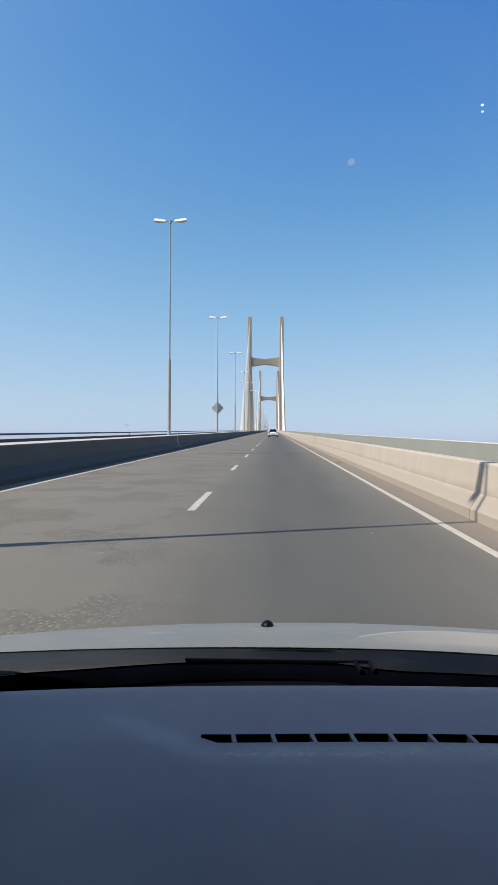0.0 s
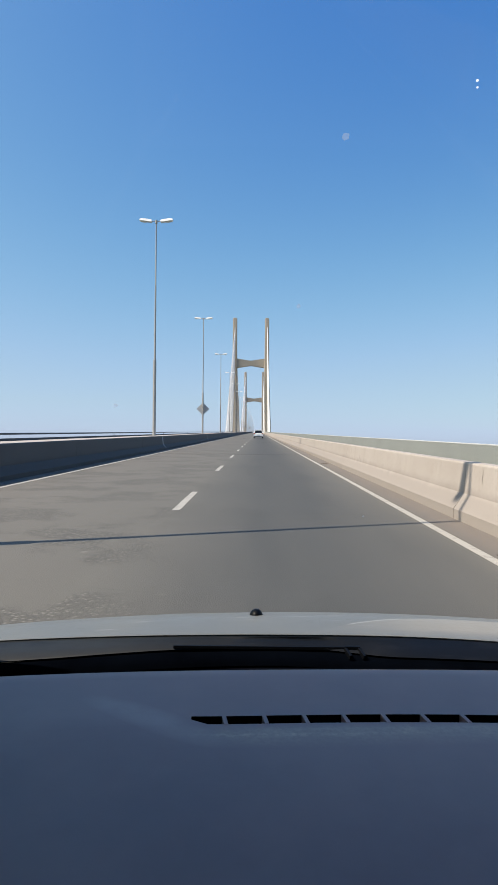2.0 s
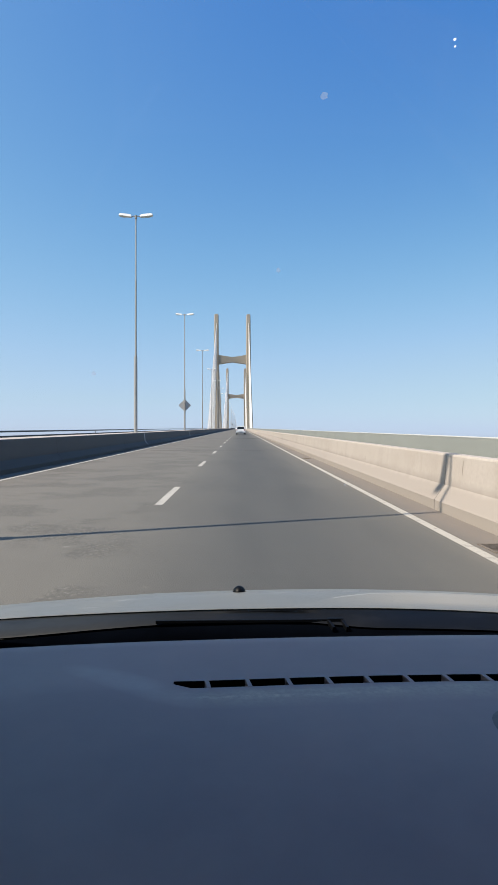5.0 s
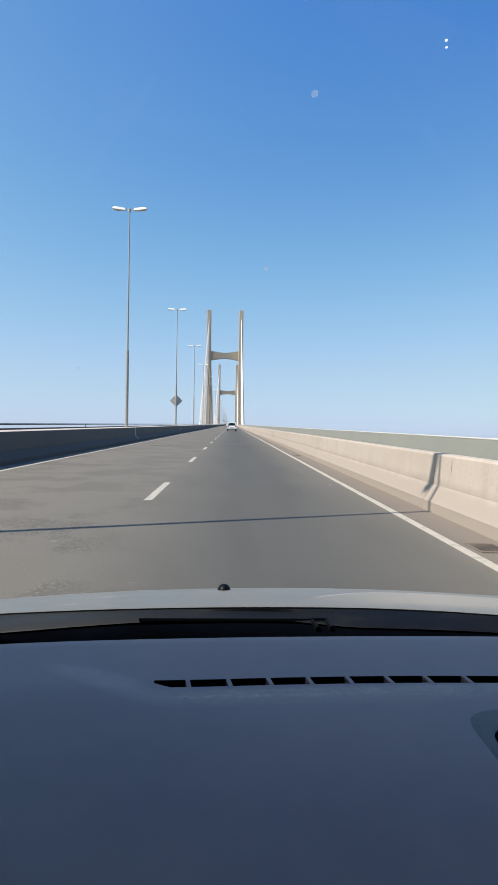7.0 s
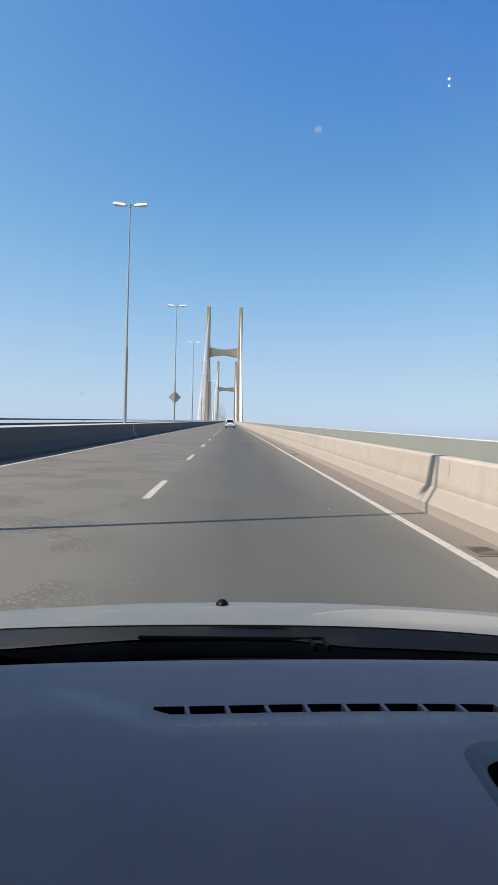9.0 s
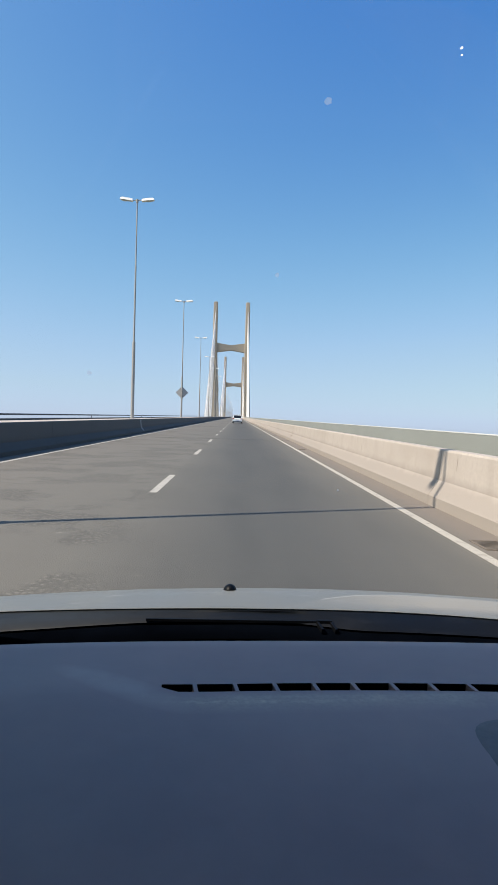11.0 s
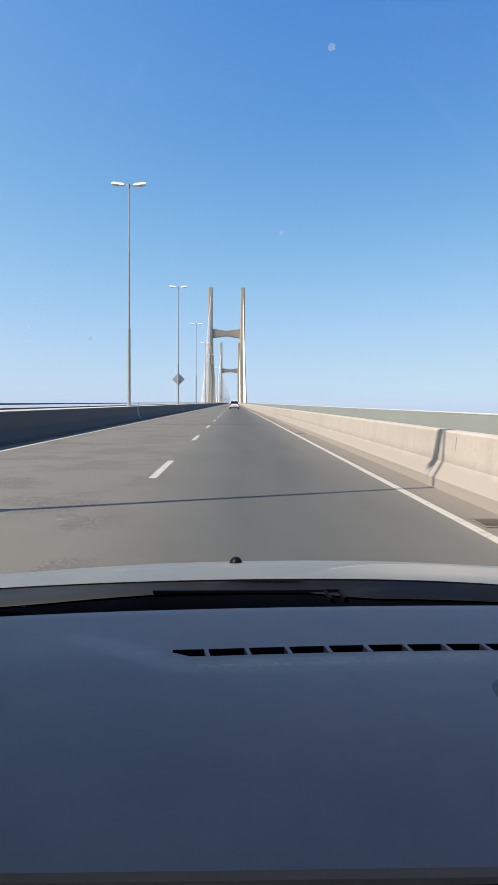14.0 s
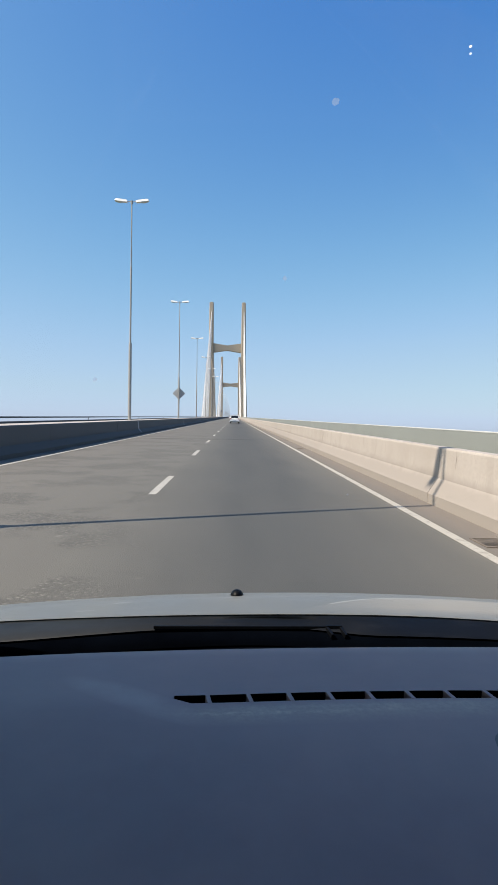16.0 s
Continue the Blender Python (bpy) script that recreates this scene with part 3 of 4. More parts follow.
# ---- outer parapets ----
def parapet(name, x, side, label, panel_top, rail_z, rail_t, every, rail_mat, panel_mat):
    root = thing(name, label, "parapet", kind="structure")
    b = bmesh.new()
    box(b, x - 0.03, x + 0.03, 0, PANEL - 0.004, -0.02, panel_top)
    me = finish(b, "panel", panel_mat)
    b = bmesh.new()
    box(b, x - 0.035, x + 0.035, 0, PANEL - 0.004, rail_z, rail_z + rail_t, 0.008)
    me_rail = finish(b, "handrail", rail_mat)
    b = bmesh.new()
    box(b, x + side * 0.035, x + side * 0.10, 0, 0.06, -0.1, rail_z + rail_t * 0.5, 0.006)
    me_post = finish(b, "parapet_post", rail_mat)
    for i in range(FIRST, LAST):
        y = starts(i)
        near = any(abs(y + PANEL / 2 - tw) < 20 for tw in (NEAR_TOWER, FAR_TOWER))
        if near:
            continue
        part("panel", me, None, root, at=on_deck(y))
        part("handrail", me_rail, None, root, at=on_deck(y))
        for k in range(every):
            if y < 420:
                part("parapet_post", me_post, None, root, at=on_deck(y + k * PANEL / every))
    return root


parapet("parapet_right", PARAPET_R, 1, "grey-green sheet parapet with a thin pale handrail", 1.06, 1.062, 0.028, 4, RAIL_STEEL, PARAPET_PAINT)
# panel takes the darkened colour that stands for its shaded side
parapet("parapet_opposite", PARAPET_L, -1, "low wall with an open dark handrail on posts", 0.62, 0.94, 0.13, 1, RAIL_DARK, PARAPET_SHADED)

# ---- road paint ----
bm = bmesh.new()
extrude_profile(bm, [(EDGE_LINE - 0.056, 0.004), (EDGE_LINE + 0.056, 0.004), (EDGE_LINE + 0.056, 0.0), (EDGE_LINE - 0.056, 0.0)], 0.0, PANEL)
me_edge = finish(bm, "edge_line", PAINT)
bm = bmesh.new()
extrude_profile(bm, [(x + INNER_LINE, z) for x, z in ((-0.06, 0.004), (0.06, 0.004), (0.06, 0.0), (-0.06, 0.0))], 0.0, PANEL)
me_inner = finish(bm, "inner_line", PAINT)
bm = bmesh.new()
r2 = random.Random(3)
n = 14
left = [(LANE_LINE - 0.065 + r2.uniform(-0.006, 0.006), 2.9 * k / n) for k in range(n + 1)]
right = [(LANE_LINE + 0.065 + r2.uniform(-0.006, 0.006), 2.9 * k / n) for k in range(n + 1)]
a = [bm.verts.new((x, y, 0.004)) for x, y in left]
b = [bm.verts.new((x, y, 0.004)) for x, y in right]
for k in range(n):
    bm.faces.new((a[k], b[k], b[k + 1], a[k + 1]))
me_dash = finish(bm, "lane_dash", PAINT)
markings = thing("road_markings", "worn white edge line and broken lane line", "road marking", kind="structure")
for i in range(FIRST, LAST):
    part("edge_line", me_edge, None, markings, at=on_deck(starts(i)))
    part("inner_line", me_inner, None, markings, at=on_deck(starts(i)))
bm = bmesh.new()
sheet(bm, [[(LANE_LINE + x, y, 0.003) for x in (-0.06, 0.06)] for y in (-1.7, -0.9, -0.01)])
me_worn = finish(bm, "worn_dash", PAINT_WORN)
for k in range(-14, 124):
    if k % 3 == 2:
        part("worn_dash", me_worn, None, markings, "older, almost worn-off dash", at=on_deck(9.6 + 9.6 * k))
    part("lane_dash", me_dash, None, markings, at=on_deck(9.6 + 9.6 * k))


# ---- lamp posts on the median ----
def lamp_post():
    root = thing("lamp_post", "tall galvanised lamp post with two white heads on the median", "lamp post", group="lamp posts on the median")
    b = bmesh.new()
    box(b, -0.18, 0.18, -0.18, 0.18, 0, 0.03, 0.006)
    part("base_plate", b, GALVANISED, root)
    for name, z0, z1, ra, rb in (("lower_shaft", 0.03, 5.2, 0.115, 0.105), ("middle_shaft", 5.2, 10.4, 0.064, 0.056), ("upper_shaft", 10.4, 14.73, 0.045, 0.040)):
        b = bmesh.new()
        tube(b, (0, 0, z0), (0, 0, z1), ra, rb, 12)
        tube(b, (0, 0, z1 - 0.02), (0, 0, z1 + 0.06), rb, rb * 0.82, 12)
        part(name, b, GALVANISED, root, smooth=True)
    b = bmesh.new()
    tube(b, (0, 0, 14.68), (0, 0, 14.90), 0.085, 0.085, 12)
    tube(b, (-0.42, 0, 14.84), (0.42, 0, 14.84), 0.03, 0.03, 8)
    part("cross_arm", b, GALVANISED, root, smooth=True)
    for s in (-1, 1):
        m = Matrix.Translation((s * 0.30, 0, 14.84)) @ pose(0, 0, 0, 0, -s * 7, 0)
        b = bmesh.new()
        prof = [(0.0, -0.08), (0.0, 0.07), (0.10, 0.11), (0.72, 0.12), (0.86, 0.05), (0.86, -0.08)]
        va = [b.verts.new(m @ Vector((s * x, -0.13 if z < 0 else -0.07, z))) for x, z in prof]
        vb = [b.verts.new(m @ Vector((s * x, 0.13 if z < 0 else 0.07, z))) for x, z in prof]
        for i in range(6):
            b.faces.new((va[i], va[(i + 1) % 6], vb[(i + 1) % 6], vb[i]))
        b.faces.new(va), b.faces.new(vb[::-1])
        bmesh.ops.recalc_face_normals(b, faces=b.faces)
        bmesh.ops.bevel(b, geom=list(b.edges), offset=0.018, segments=2, affect="EDGES")
        head = part("lamp_head", b, HEAD_WHITE, root, "white enamelled lamp head")
        b = bmesh.new()
        rr = []
        for k in range(4):
            a_ = k / 3 * math.pi / 2
            rr.append([m @ Vector((s * (0.55 + 0.26 * math.cos(a_) * math.cos(t_)), 0.10 * math.cos(a_) * math.sin(t_), -0.081 - 0.075 * math.sin(a_)))
                       for t_ in [2 * math.pi * j / 14 for j in range(15)]])
        sheet(b, rr)
        part("lens", b, LENS, head, "clear bowl lens", smooth=True)
    return root


POST_AT, POST_STEP = 40.15, 35.0
first_post = lamp_post()
first_post.matrix_basis = upright(POST_AT, MEDIAN_X, 0.945)
posts_y = [POST_AT + POST_STEP * k for k in range(-5, 30)]
for y in posts_y:
    if y != POST_AT:
        copy_thing(first_post, upright(y, MEDIAN_X, 0.945))
    part("mortar_patch", me_pale_patch, None, barrier_median, "pale patch on the median's road side", at=on_deck(y - 0.2))


# ---- signs on the posts ----
def diamond_sign(y, z, x):
    root = thing("diamond_sign", "grey back of a diamond warning sign clamped to a lamp post", "road sign", upright(y, x, z))
    b = bmesh.new()
    box(b, -0.58, 0.58, -0.003, 0.003, -0.58, 0.58, 0, pose(0, 0.17, 0, 0, 45, 0))
    bmesh.ops.bevel(b, geom=[e for e in b.edges if abs(e.verts[0].co.y - e.verts[1].co.y) > 0.004], offset=0.05, segments=3, affect="EDGES")
    part("plate", b, SIGN_BACK, root)
    b = bmesh.new()
    for zz in (-0.25, 0.25):
        box(b, -0.16, 0.16, 0.135, 0.166, zz - 0.02, zz + 0.02, 0.004)
    part("back_rail", b, GALVANISED, root)
    b = bmesh.new()
    for zz in (-0.25, 0.25):
        box(b, -0.13, 0.13, -0.13, 0.134, zz - 0.03, zz + 0.03, 0.01)
    part("clamp", b, GALVANISED, root)


diamond_sign(POST_AT + POST_STEP, 4.15, MEDIAN_X)


def speed_sign(y, z):
    root = thing("box_sign", "small grey rectangular sign clamped to a lamp post", "road sign", upright(y, MEDIAN_X, z))
    b = bmesh.new()
    box(b, -0.42, 0.42, -0.155, -0.13, -0.62, 0.62, 0.01)
    part("plate", b, SIGN_BACK, root)
    b = bmesh.new()
    for k in range(18):
        t0, t1 = 2 * math.pi * k / 18, 2 * math.pi * (k + 1) / 18
        b.faces.new([b.verts.new((r * math.cos(t), -0.159, 0.2 + r * math.sin(t))) for r, t in ((0.20, t0), (0.30, t0), (0.30, t1), (0.20, t1))])
    part("ring", b, BLACK_PLASTIC, root)
    b = bmesh.new()
    box(b, -0.3, 0.3, -0.162, -0.157, -0.45, -0.3)
    part("bar", b, BLACK_PLASTIC, root)
    b = bmesh.new()
    box(b, -0.12, 0.12, -0.128, 0.12, -0.05, 0.05, 0.01)
    part("clamp", b, GALVANISED, root)


speed_sign(POST_AT + 8 * POST_STEP, 4.2)
speed_sign(POST_AT + 13 * POST_STEP, 4.2)

# ---- the cable-stayed towers ----
TOWER_X = (-17.6, 5.75)
LEG_W, LEG_D = 3.2, 4.6


def tower(y, top, beam_lo, beam_hi):
    base = rise(y)
    root = thing("bridge_tower", "tall pale concrete H-shaped tower of the cable-stayed bridge", "bridge tower",
                 pose(0, y, GROUND_Z), group="towers of the cable-stayed bridge")
    lift = base - GROUND_Z
    for x in TOWER_X:
        b = bmesh.new()
        rings = []
        out = 1.0 if x > TOWER_X[0] else -0.7
        for z, k in ((0, 1.9), (lift - 3, 1.5), (lift + beam_lo - 5, 1.08), (lift + top - 4.2, 0.95), (lift + top, 0.92)):
            w, d = LEG_W / 2 * k, LEG_D / 2 * k
            c = 0.35
            shift = out * 1.9 * max(0.0, 1 - z / (lift + beam_lo - 5))
            rings.append([b.verts.new((x + shift + sx, sy, z)) for sx, sy in
                          ((-w, -d + c), (-w + c, -d), (w - c, -d), (w, -d + c), (w, d - c), (w - c, d), (-w + c, d), (-w, d - c))])
        for r0, r1 in zip(rings, rings[1:]):
            for i in range(8):
                b.faces.new((r0[i], r0[(i + 1) % 8], r1[(i + 1) % 8], r1[i]))
        b.faces.new(rings[0][::-1]), b.faces.new(rings[-1])
        leg = part("tower_leg", b, TOWER_CONCRETE, root)
        b = bmesh.new()
        box(b, x - 1.0, x + 1.0, -1.6, 1.6, lift + top + 0.004, lift + top + 0.5, 0.1)
        part("leg_cap", b, TOWER_CONCRETE, leg)
    x0, x1 = TOWER_X[0] + LEG_W / 2 * 0.98, TOWER_X[1] - LEG_W / 2 * 0.98
    xm = (x0 + x1) / 2
    b = bmesh.new()
    dz = (beam_hi - beam_lo) * 0.24
    front = [(x0 - 0.3, beam_lo), (xm, beam_lo + dz), (x1 + 0.3, beam_lo), (x1 + 0.3, beam_hi), (xm, beam_hi - dz), (x0 - 0.3, beam_hi)]
    va = [b.verts.new((x, -1.7, lift + z)) for x, z in front]
    vb = [b.verts.new((x, 1.7, lift + z)) for x, z in front]
    for i in range(6):
        b.faces.new((va[i], va[(i + 1) % 6], vb[(i + 1) % 6], vb[i]))
    b.faces.new((va[0], va[1], va[4], va[5])), b.faces.new((va[1], va[2], va[3], va[4]))
    b.faces.new((vb[0], vb[5], vb[4], vb[1])), b.faces.new((vb[1], vb[4], vb[3], vb[2]))
    part("cross_beam", b, TOWER_CONCRETE, root, "waisted concrete cross-beam")
    b = bmesh.new()
    box(b, x0 - 1, x1 + 1, -2, 2, lift - 7.0, lift - 3.2, 0.2)
    part("deck_beam", b, TOWER_CONCRETE, root)


ANCHORS = (-18.9, 6.6)


def stays(y, top, toward_us, beyond):
    """The two planes of stay cables at one tower."""
    for x, anchor in zip(TOWER_X, ANCHORS):
        root = thing("stay_cables", "fan of white sheathed stay cables from tower to deck edge", "bridge cables",
                     group="fans of stay cables")
        for reach in (-toward_us, beyond):
            n = 16
            for k in range(n):
                f = (k + 1) / n
                ya = y + reach * f
                zt = rise(y) + top - 6.0 - (1 - f) * 31.0
                b = bmesh.new()
                tube(b, (x + 0.2, y + (1.6 if reach > 0 else -1.6), zt), (anchor, ya, rise(ya) - 0.3), 0.185, 0.185, 6)
                part("cable", b, CABLE, root, smooth=True)


# edge girders that take the stays
bm = bmesh.new()
box(bm, PARAPET_R + 0.31, ANCHORS[1] + 0.5, 0, PANEL - 0.01, -1.6, -0.15)
box(bm, ANCHORS[0] - 0.5, PARAPET_L - 0.36, 0, PANEL - 0.01, -1.6, -0.15)
me_girder = finish(bm, "edge_girder", DECK_CONCRETE)
for i in range(FIRST, LAST):
    if NEAR_TOWER - 120 < starts(i) < FAR_TOWER + 90:
        part("edge_girder", me_girder, None, deck, at=on_deck(starts(i)))

tower(NEAR_TOWER, 83.6, 47.6, 54.3)
tower(FAR_TOWER, 79.6 + GRADE * FAR_TOWER - rise(FAR_TOWER), 39.8 + GRADE * FAR_TOWER - rise(FAR_TOWER), 46.2 + GRADE * FAR_TOWER - rise(FAR_TOWER))
stays(NEAR_TOWER, 83.6, 92, 168)
stays(FAR_TOWER, 79.6 + GRADE * FAR_TOWER - rise(FAR_TOWER), 168, 92)


# ---- the car that carries the camera ----
car = thing("car", "tall silver car with a blue-grey dashboard, standing in its lane", "car", TILT.copy())
CX = 0.2


def slot_y(x):
    return 0.7405 - 0.12 * (x - 0.3) ** 2


def dash_front(x):
    return 0.897 - 0.075 * (x - 0.35) ** 2


def dash_z(x, y):
    z = 0.943 - 0.22 * max(0.0, 0.66 - y) ** 2
    z -= (0.03 if x < CX else 0.25) * max(0.0, abs(x - CX) - 0.35) ** 2
    # a shallow swelling that runs out from the end of the slot
    z += 0.006 * math.exp(-((x + 0.22) / 0.11) ** 2 - ((y - 0.70) / 0.07) ** 2)
    return z + 0.018 * max(0.0, y - 0.76)


REAR = 0.403
COLS = [-0.66, -0.58, -0.50, -0.42, -0.36, -0.30, -0.25, -0.20, -0.165, -0.13, -0.0975, -0.075]
COLS += [-0.058 + 0.0265 * k for k in range(24)] + [0.60, 0.66, 0.74, 0.84, 0.95, 1.0]
HALF = 0.0105
rows, lower = [], []
for x in COLS:
    c, f = slot_y(x), dash_front(x)
    ys = [REAR + (c - HALF - 0.006 - REAR) * (k / 10) ** 1.5 for k in range(11)] + [c - HALF, c + HALF, c + HALF + 0.006]
    ys += [c + (f - c) * k / 5 for k in range(1, 5)] + [f - 0.01]
    lower.append([(x, REAR + 0.10, 0.62), (x, REAR + 0.035, dash_z(x, REAR) - 0.06), (x, REAR - 0.001, dash_z(x, REAR) - 0.012)])
    col = [lower[-1][-1], (x, REAR - 0.003, dash_z(x, REAR) - 0.005)]
    col += [(x, y, dash_z(x, y)) for y in ys]
    col += [(x, f - 0.002, dash_z(x, f) - 0.003), (x, f, dash_z(x, f) - 0.012), (x, f + 0.002, 0.86)]
    rows.append(col)
SLOT_ROW = 13
x_first, x_last = 10, len(COLS) - 7
# the slot tapers to a blunt end
for back, col in ((0.0125, rows[x_first]),):
    x, y, z = col[SLOT_ROW]
    col[SLOT_ROW] = (x, y + back, z)
bm = bmesh.new()
grid = [[bm.verts.new(p) for p in col] for col in rows]
for i in range(len(COLS) - 1):
    for j in range(len(rows[0]) - 1):
        if j == SLOT_ROW and x_first <= i <= x_last:
            continue
        bm.faces.new((grid[i][j], grid[i + 1][j], grid[i + 1][j + 1], grid[i][j + 1]))
dashboard = part("dashboard", bm, DASH, car, "dusty blue-grey grained plastic dashboard, in shade", smooth=True)
# fascia coloured black so the shade below the dashboard's edge is painted in
bm = bmesh.new()
sheet(bm, lower)
part("lower_fascia", bm, BLACK_PLASTIC, dashboard, "lower fascia, black to carry the shade under the dashboard's edge", smooth=True)

bm = bmesh.new()
well = []
for x in COLS[x_first:x_last + 2]:
    c, z = slot_y(x), dash_z(x, slot_y(x))
    well.append([(x, c + HALF + 0.001, z - 0.001), (x, c + HALF + 0.006, z - 0.035), (x, c - HALF - 0.006, z - 0.035), (x, c - HALF - 0.001, z - 0.001)])
sheet(bm, well)
part("demister_vent", bm, BLACK_PLASTIC, dashboard, "black recessed demister slot")
for k in range(13):
    x = -0.0545 + 0.0510 * k
    c, z = slot_y(x), dash_z(x, slot_y(x))
    bm = bmesh.new()
    lean = 0.002
    box(bm, -0.0028, 0.0028, -HALF - 0.0005, HALF + 0.0005, -0.02, 0.0005, 0.0008)
    for v in bm.verts:
        v.co = Vector((x + v.co.x - lean * v.co.y / HALF, c + v.co.y, z + v.co.z))
    part("vent_rib", bm, DASH, dashboard)

# raised surround, its opening's shade a flat black patch, towards the car's middle
bm = bmesh.new()
ring = []
CXH, CYH = 0.425, 0.560
for dx, dy, dz in ((0.165, 0.105, -0.01), (0.165, 0.105, 0.0), (0.162, 0.098, 0.0011), (0.158, 0.076, 0.0014), (0.154, 0.069, 0.0013), (0.152, 0.065, 0.0008)):
    loop = []
    for k in range(41):
        t = 2 * math.pi * k / 40
        e = 0.42
        x = CXH + dx * math.copysign(abs(math.cos(t)) ** e, math.cos(t)) - 0.10 * dy * math.sin(t)
        y = CYH + dy * math.copysign(abs(math.sin(t)) ** e, math.sin(t))
        loop.append((x, y, dash_z(x, y) + dz))
    ring.append(loop)
sheet(bm, ring)
part("display_surround", bm, SURROUND, dashboard, "smooth darker moulded surround", smooth=True)
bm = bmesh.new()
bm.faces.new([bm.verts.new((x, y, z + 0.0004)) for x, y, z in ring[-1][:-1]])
part("display_opening", bm, SHADE_BLACK, dashboard, "flat black patch for the shade inside the display opening")

# cowl, wiper and bonnet
def bonnet_z(x, y):
    z = 0.919 - 0.016 * max(0.0, y - 1.13) - 0.62 * max(0.0, y - 1.20) ** 1.65
    return z - (0.067 if x < 0.15 else 0.075) * (x - 0.15) ** 2 - 2.0 * max(0.0, abs(x - CX) - 0.84) ** 2


def bonnet_rear(x):
    return 1.112 - (0.10 if x > 0.2 else -0.06) * (x - 0.2) ** 2


bm = bmesh.new()
rows, apron = [], []
for k in range(54):
    x = -0.70 + 0.0335 * k
    along = max(0.0, min(1.0, (x - 0.02) / 0.20))
    back = float(np.interp(x, (-0.70, -0.38, -0.19, -0.05, 0.10, 0.22), (1.055, 1.059, 1.074, 1.080, 1.079, 1.058)))
    front = bonnet_rear(x) + 0.035
    top = bonnet_z(x, 1.12) - 0.0032
    low = top - 0.006 - 0.008 * along
    ripple = 0.0012 * math.sin(61 * x) * along
    apron.append([(x, back - 0.024, low - 0.028), (x, back - 0.021, low - 0.018), (x, back - 0.011, low - 0.011), (x, back + 0.003, low - 0.0065)])
    rows.append([(x, back + 0.004, low - 0.006), (x, back, low - 0.003), (x, back + 0.004, low), (x, back + 0.03, (low + top) / 2 + ripple),
                 (x, front - 0.039, top), (x, front, top - 0.003), (x, front + 0.004, 0.85)])
sheet(bm, rows)
part("cowl_panel", bm, COWL, car, "grey plastic cowl, blacker towards the middle", smooth=True)
# made-up sloping apron that carries the gap's softer shade in its colour
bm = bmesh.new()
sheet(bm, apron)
part("cowl_apron", bm, APRON, car, "dark apron added behind the cowl to grade the gap's shade", smooth=True)
# black sheet added to draw the shade between dashboard and bonnet
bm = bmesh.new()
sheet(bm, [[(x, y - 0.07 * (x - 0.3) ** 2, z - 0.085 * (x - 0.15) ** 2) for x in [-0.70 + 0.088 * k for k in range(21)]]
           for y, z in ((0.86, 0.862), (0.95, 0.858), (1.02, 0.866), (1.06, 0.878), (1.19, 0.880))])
part("screen_well", bm, SHADE_BLACK, car, "black sheet for the shade in the gap before the bonnet")
wiper = part("wiper_arm", bmesh.new(), BLACK_PLASTIC, car)
bm = bmesh.new()
box(bm, -0.17, 0.150, -0.0022, 0.0022, -0.006, 0.0, 0.001, pose(0, 1.077, 0.9085, 0, 0, 0.6))
box(bm, 0.146, 0.176, -0.0030, 0.0030, -0.008, 0.002, 0.001, pose(0, 1.075, 0.9085, 0, 0, 0.6))
for wx in (0.148, 0.173):
    box(bm, -0.0025, 0.0025, -0.026, 0.0, -0.008, 0.001, 0.001, pose(wx, 1.076, 0.9085, 16, 0, 18))
bm.to_mesh(wiper.data)
bm.free()

rows = []
for x in [-0.70 + 0.05 * k for k in range(37)]:
    r = bonnet_rear(x)
    top = bonnet_z(x, r)
    col = [(x, r + 0.030, top - 0.016), (x, r + 0.014, top - 0.013), (x, r + 0.005, top - 0.005), (x, r + 0.001, top - 0.0014), (x, r, top - 0.0005), (x, r + 0.001, top), (x, r + 0.006, top)]
    for k in range(1, 29):
        y = r + 0.006 + (2.02 - r) * k / 28
        crease = 0.0012 * math.exp(-((abs(x - CX) - 0.36 - 0.12 * (y - 1.1)) / 0.02) ** 2)
        col.append((x, y, bonnet_z(x, y) + crease))
    rows.append(col)
bm = bmesh.new()
sheet(bm, rows)
bonnet = part("bonnet", bm, SILVER, car, "dusty silver bonnet", smooth=True)
bm = bmesh.new()
NX, NY = -0.017, 1.262
nz = bonnet_z(NX, NY)
rr = []
for k in range(7):
    a_ = k / 6 * math.pi / 2
    rr.append([(NX + 0.0145 * math.cos(a_) * math.cos(t_), NY + 0.018 * math.cos(a_) * math.sin(t_), nz - 0.003 + 0.0155 * math.sin(a_))
               for t_ in [2 * math.pi * j / 16 for j in range(17)]])
sheet(bm, rr)
nozzle = part("washer_nozzle", bm, BLACK_PLASTIC, bonnet, "small black domed washer nozzle", smooth=True)

# windscreen, with dried splashes on it
def screen_z(y):
    return 0.93 + 2.80 * (1.03 - y)


bm = bmesh.new()
sheet(bm, [[(x, y, screen_z(y)) for x in (-0.68, 0.0, 0.4, 1.08)] for y in (0.655, 0.78, 0.90, 1.03)])
screen = part("windscreen", bm, GLASS, car, "clear windscreen with dried splashes")
screen.visible_shadow = False
for x, y, r in ((0.094, 0.7600, 0.0048), (-0.232, 0.8820, 0.0034), (0.040, 0.8320, 0.0032), (0.155, 0.9440, 0.0015)):
    bm = bmesh.new()
    rs = random.Random(int(1000 * y))
    bm.faces.new([bm.verts.new((x + r * s * math.cos(t), y - 0.001 + 0.336 * r * s * math.sin(t), screen_z(y + 0.336 * r * s * math.sin(t))))
                  for t, s in [(2 * math.pi * k / 14, rs.uniform(0.75, 1.1)) for k in range(14)]])
    sp = part("dried_splash", bm, SPECK, screen)
    sp.visible_shadow = False
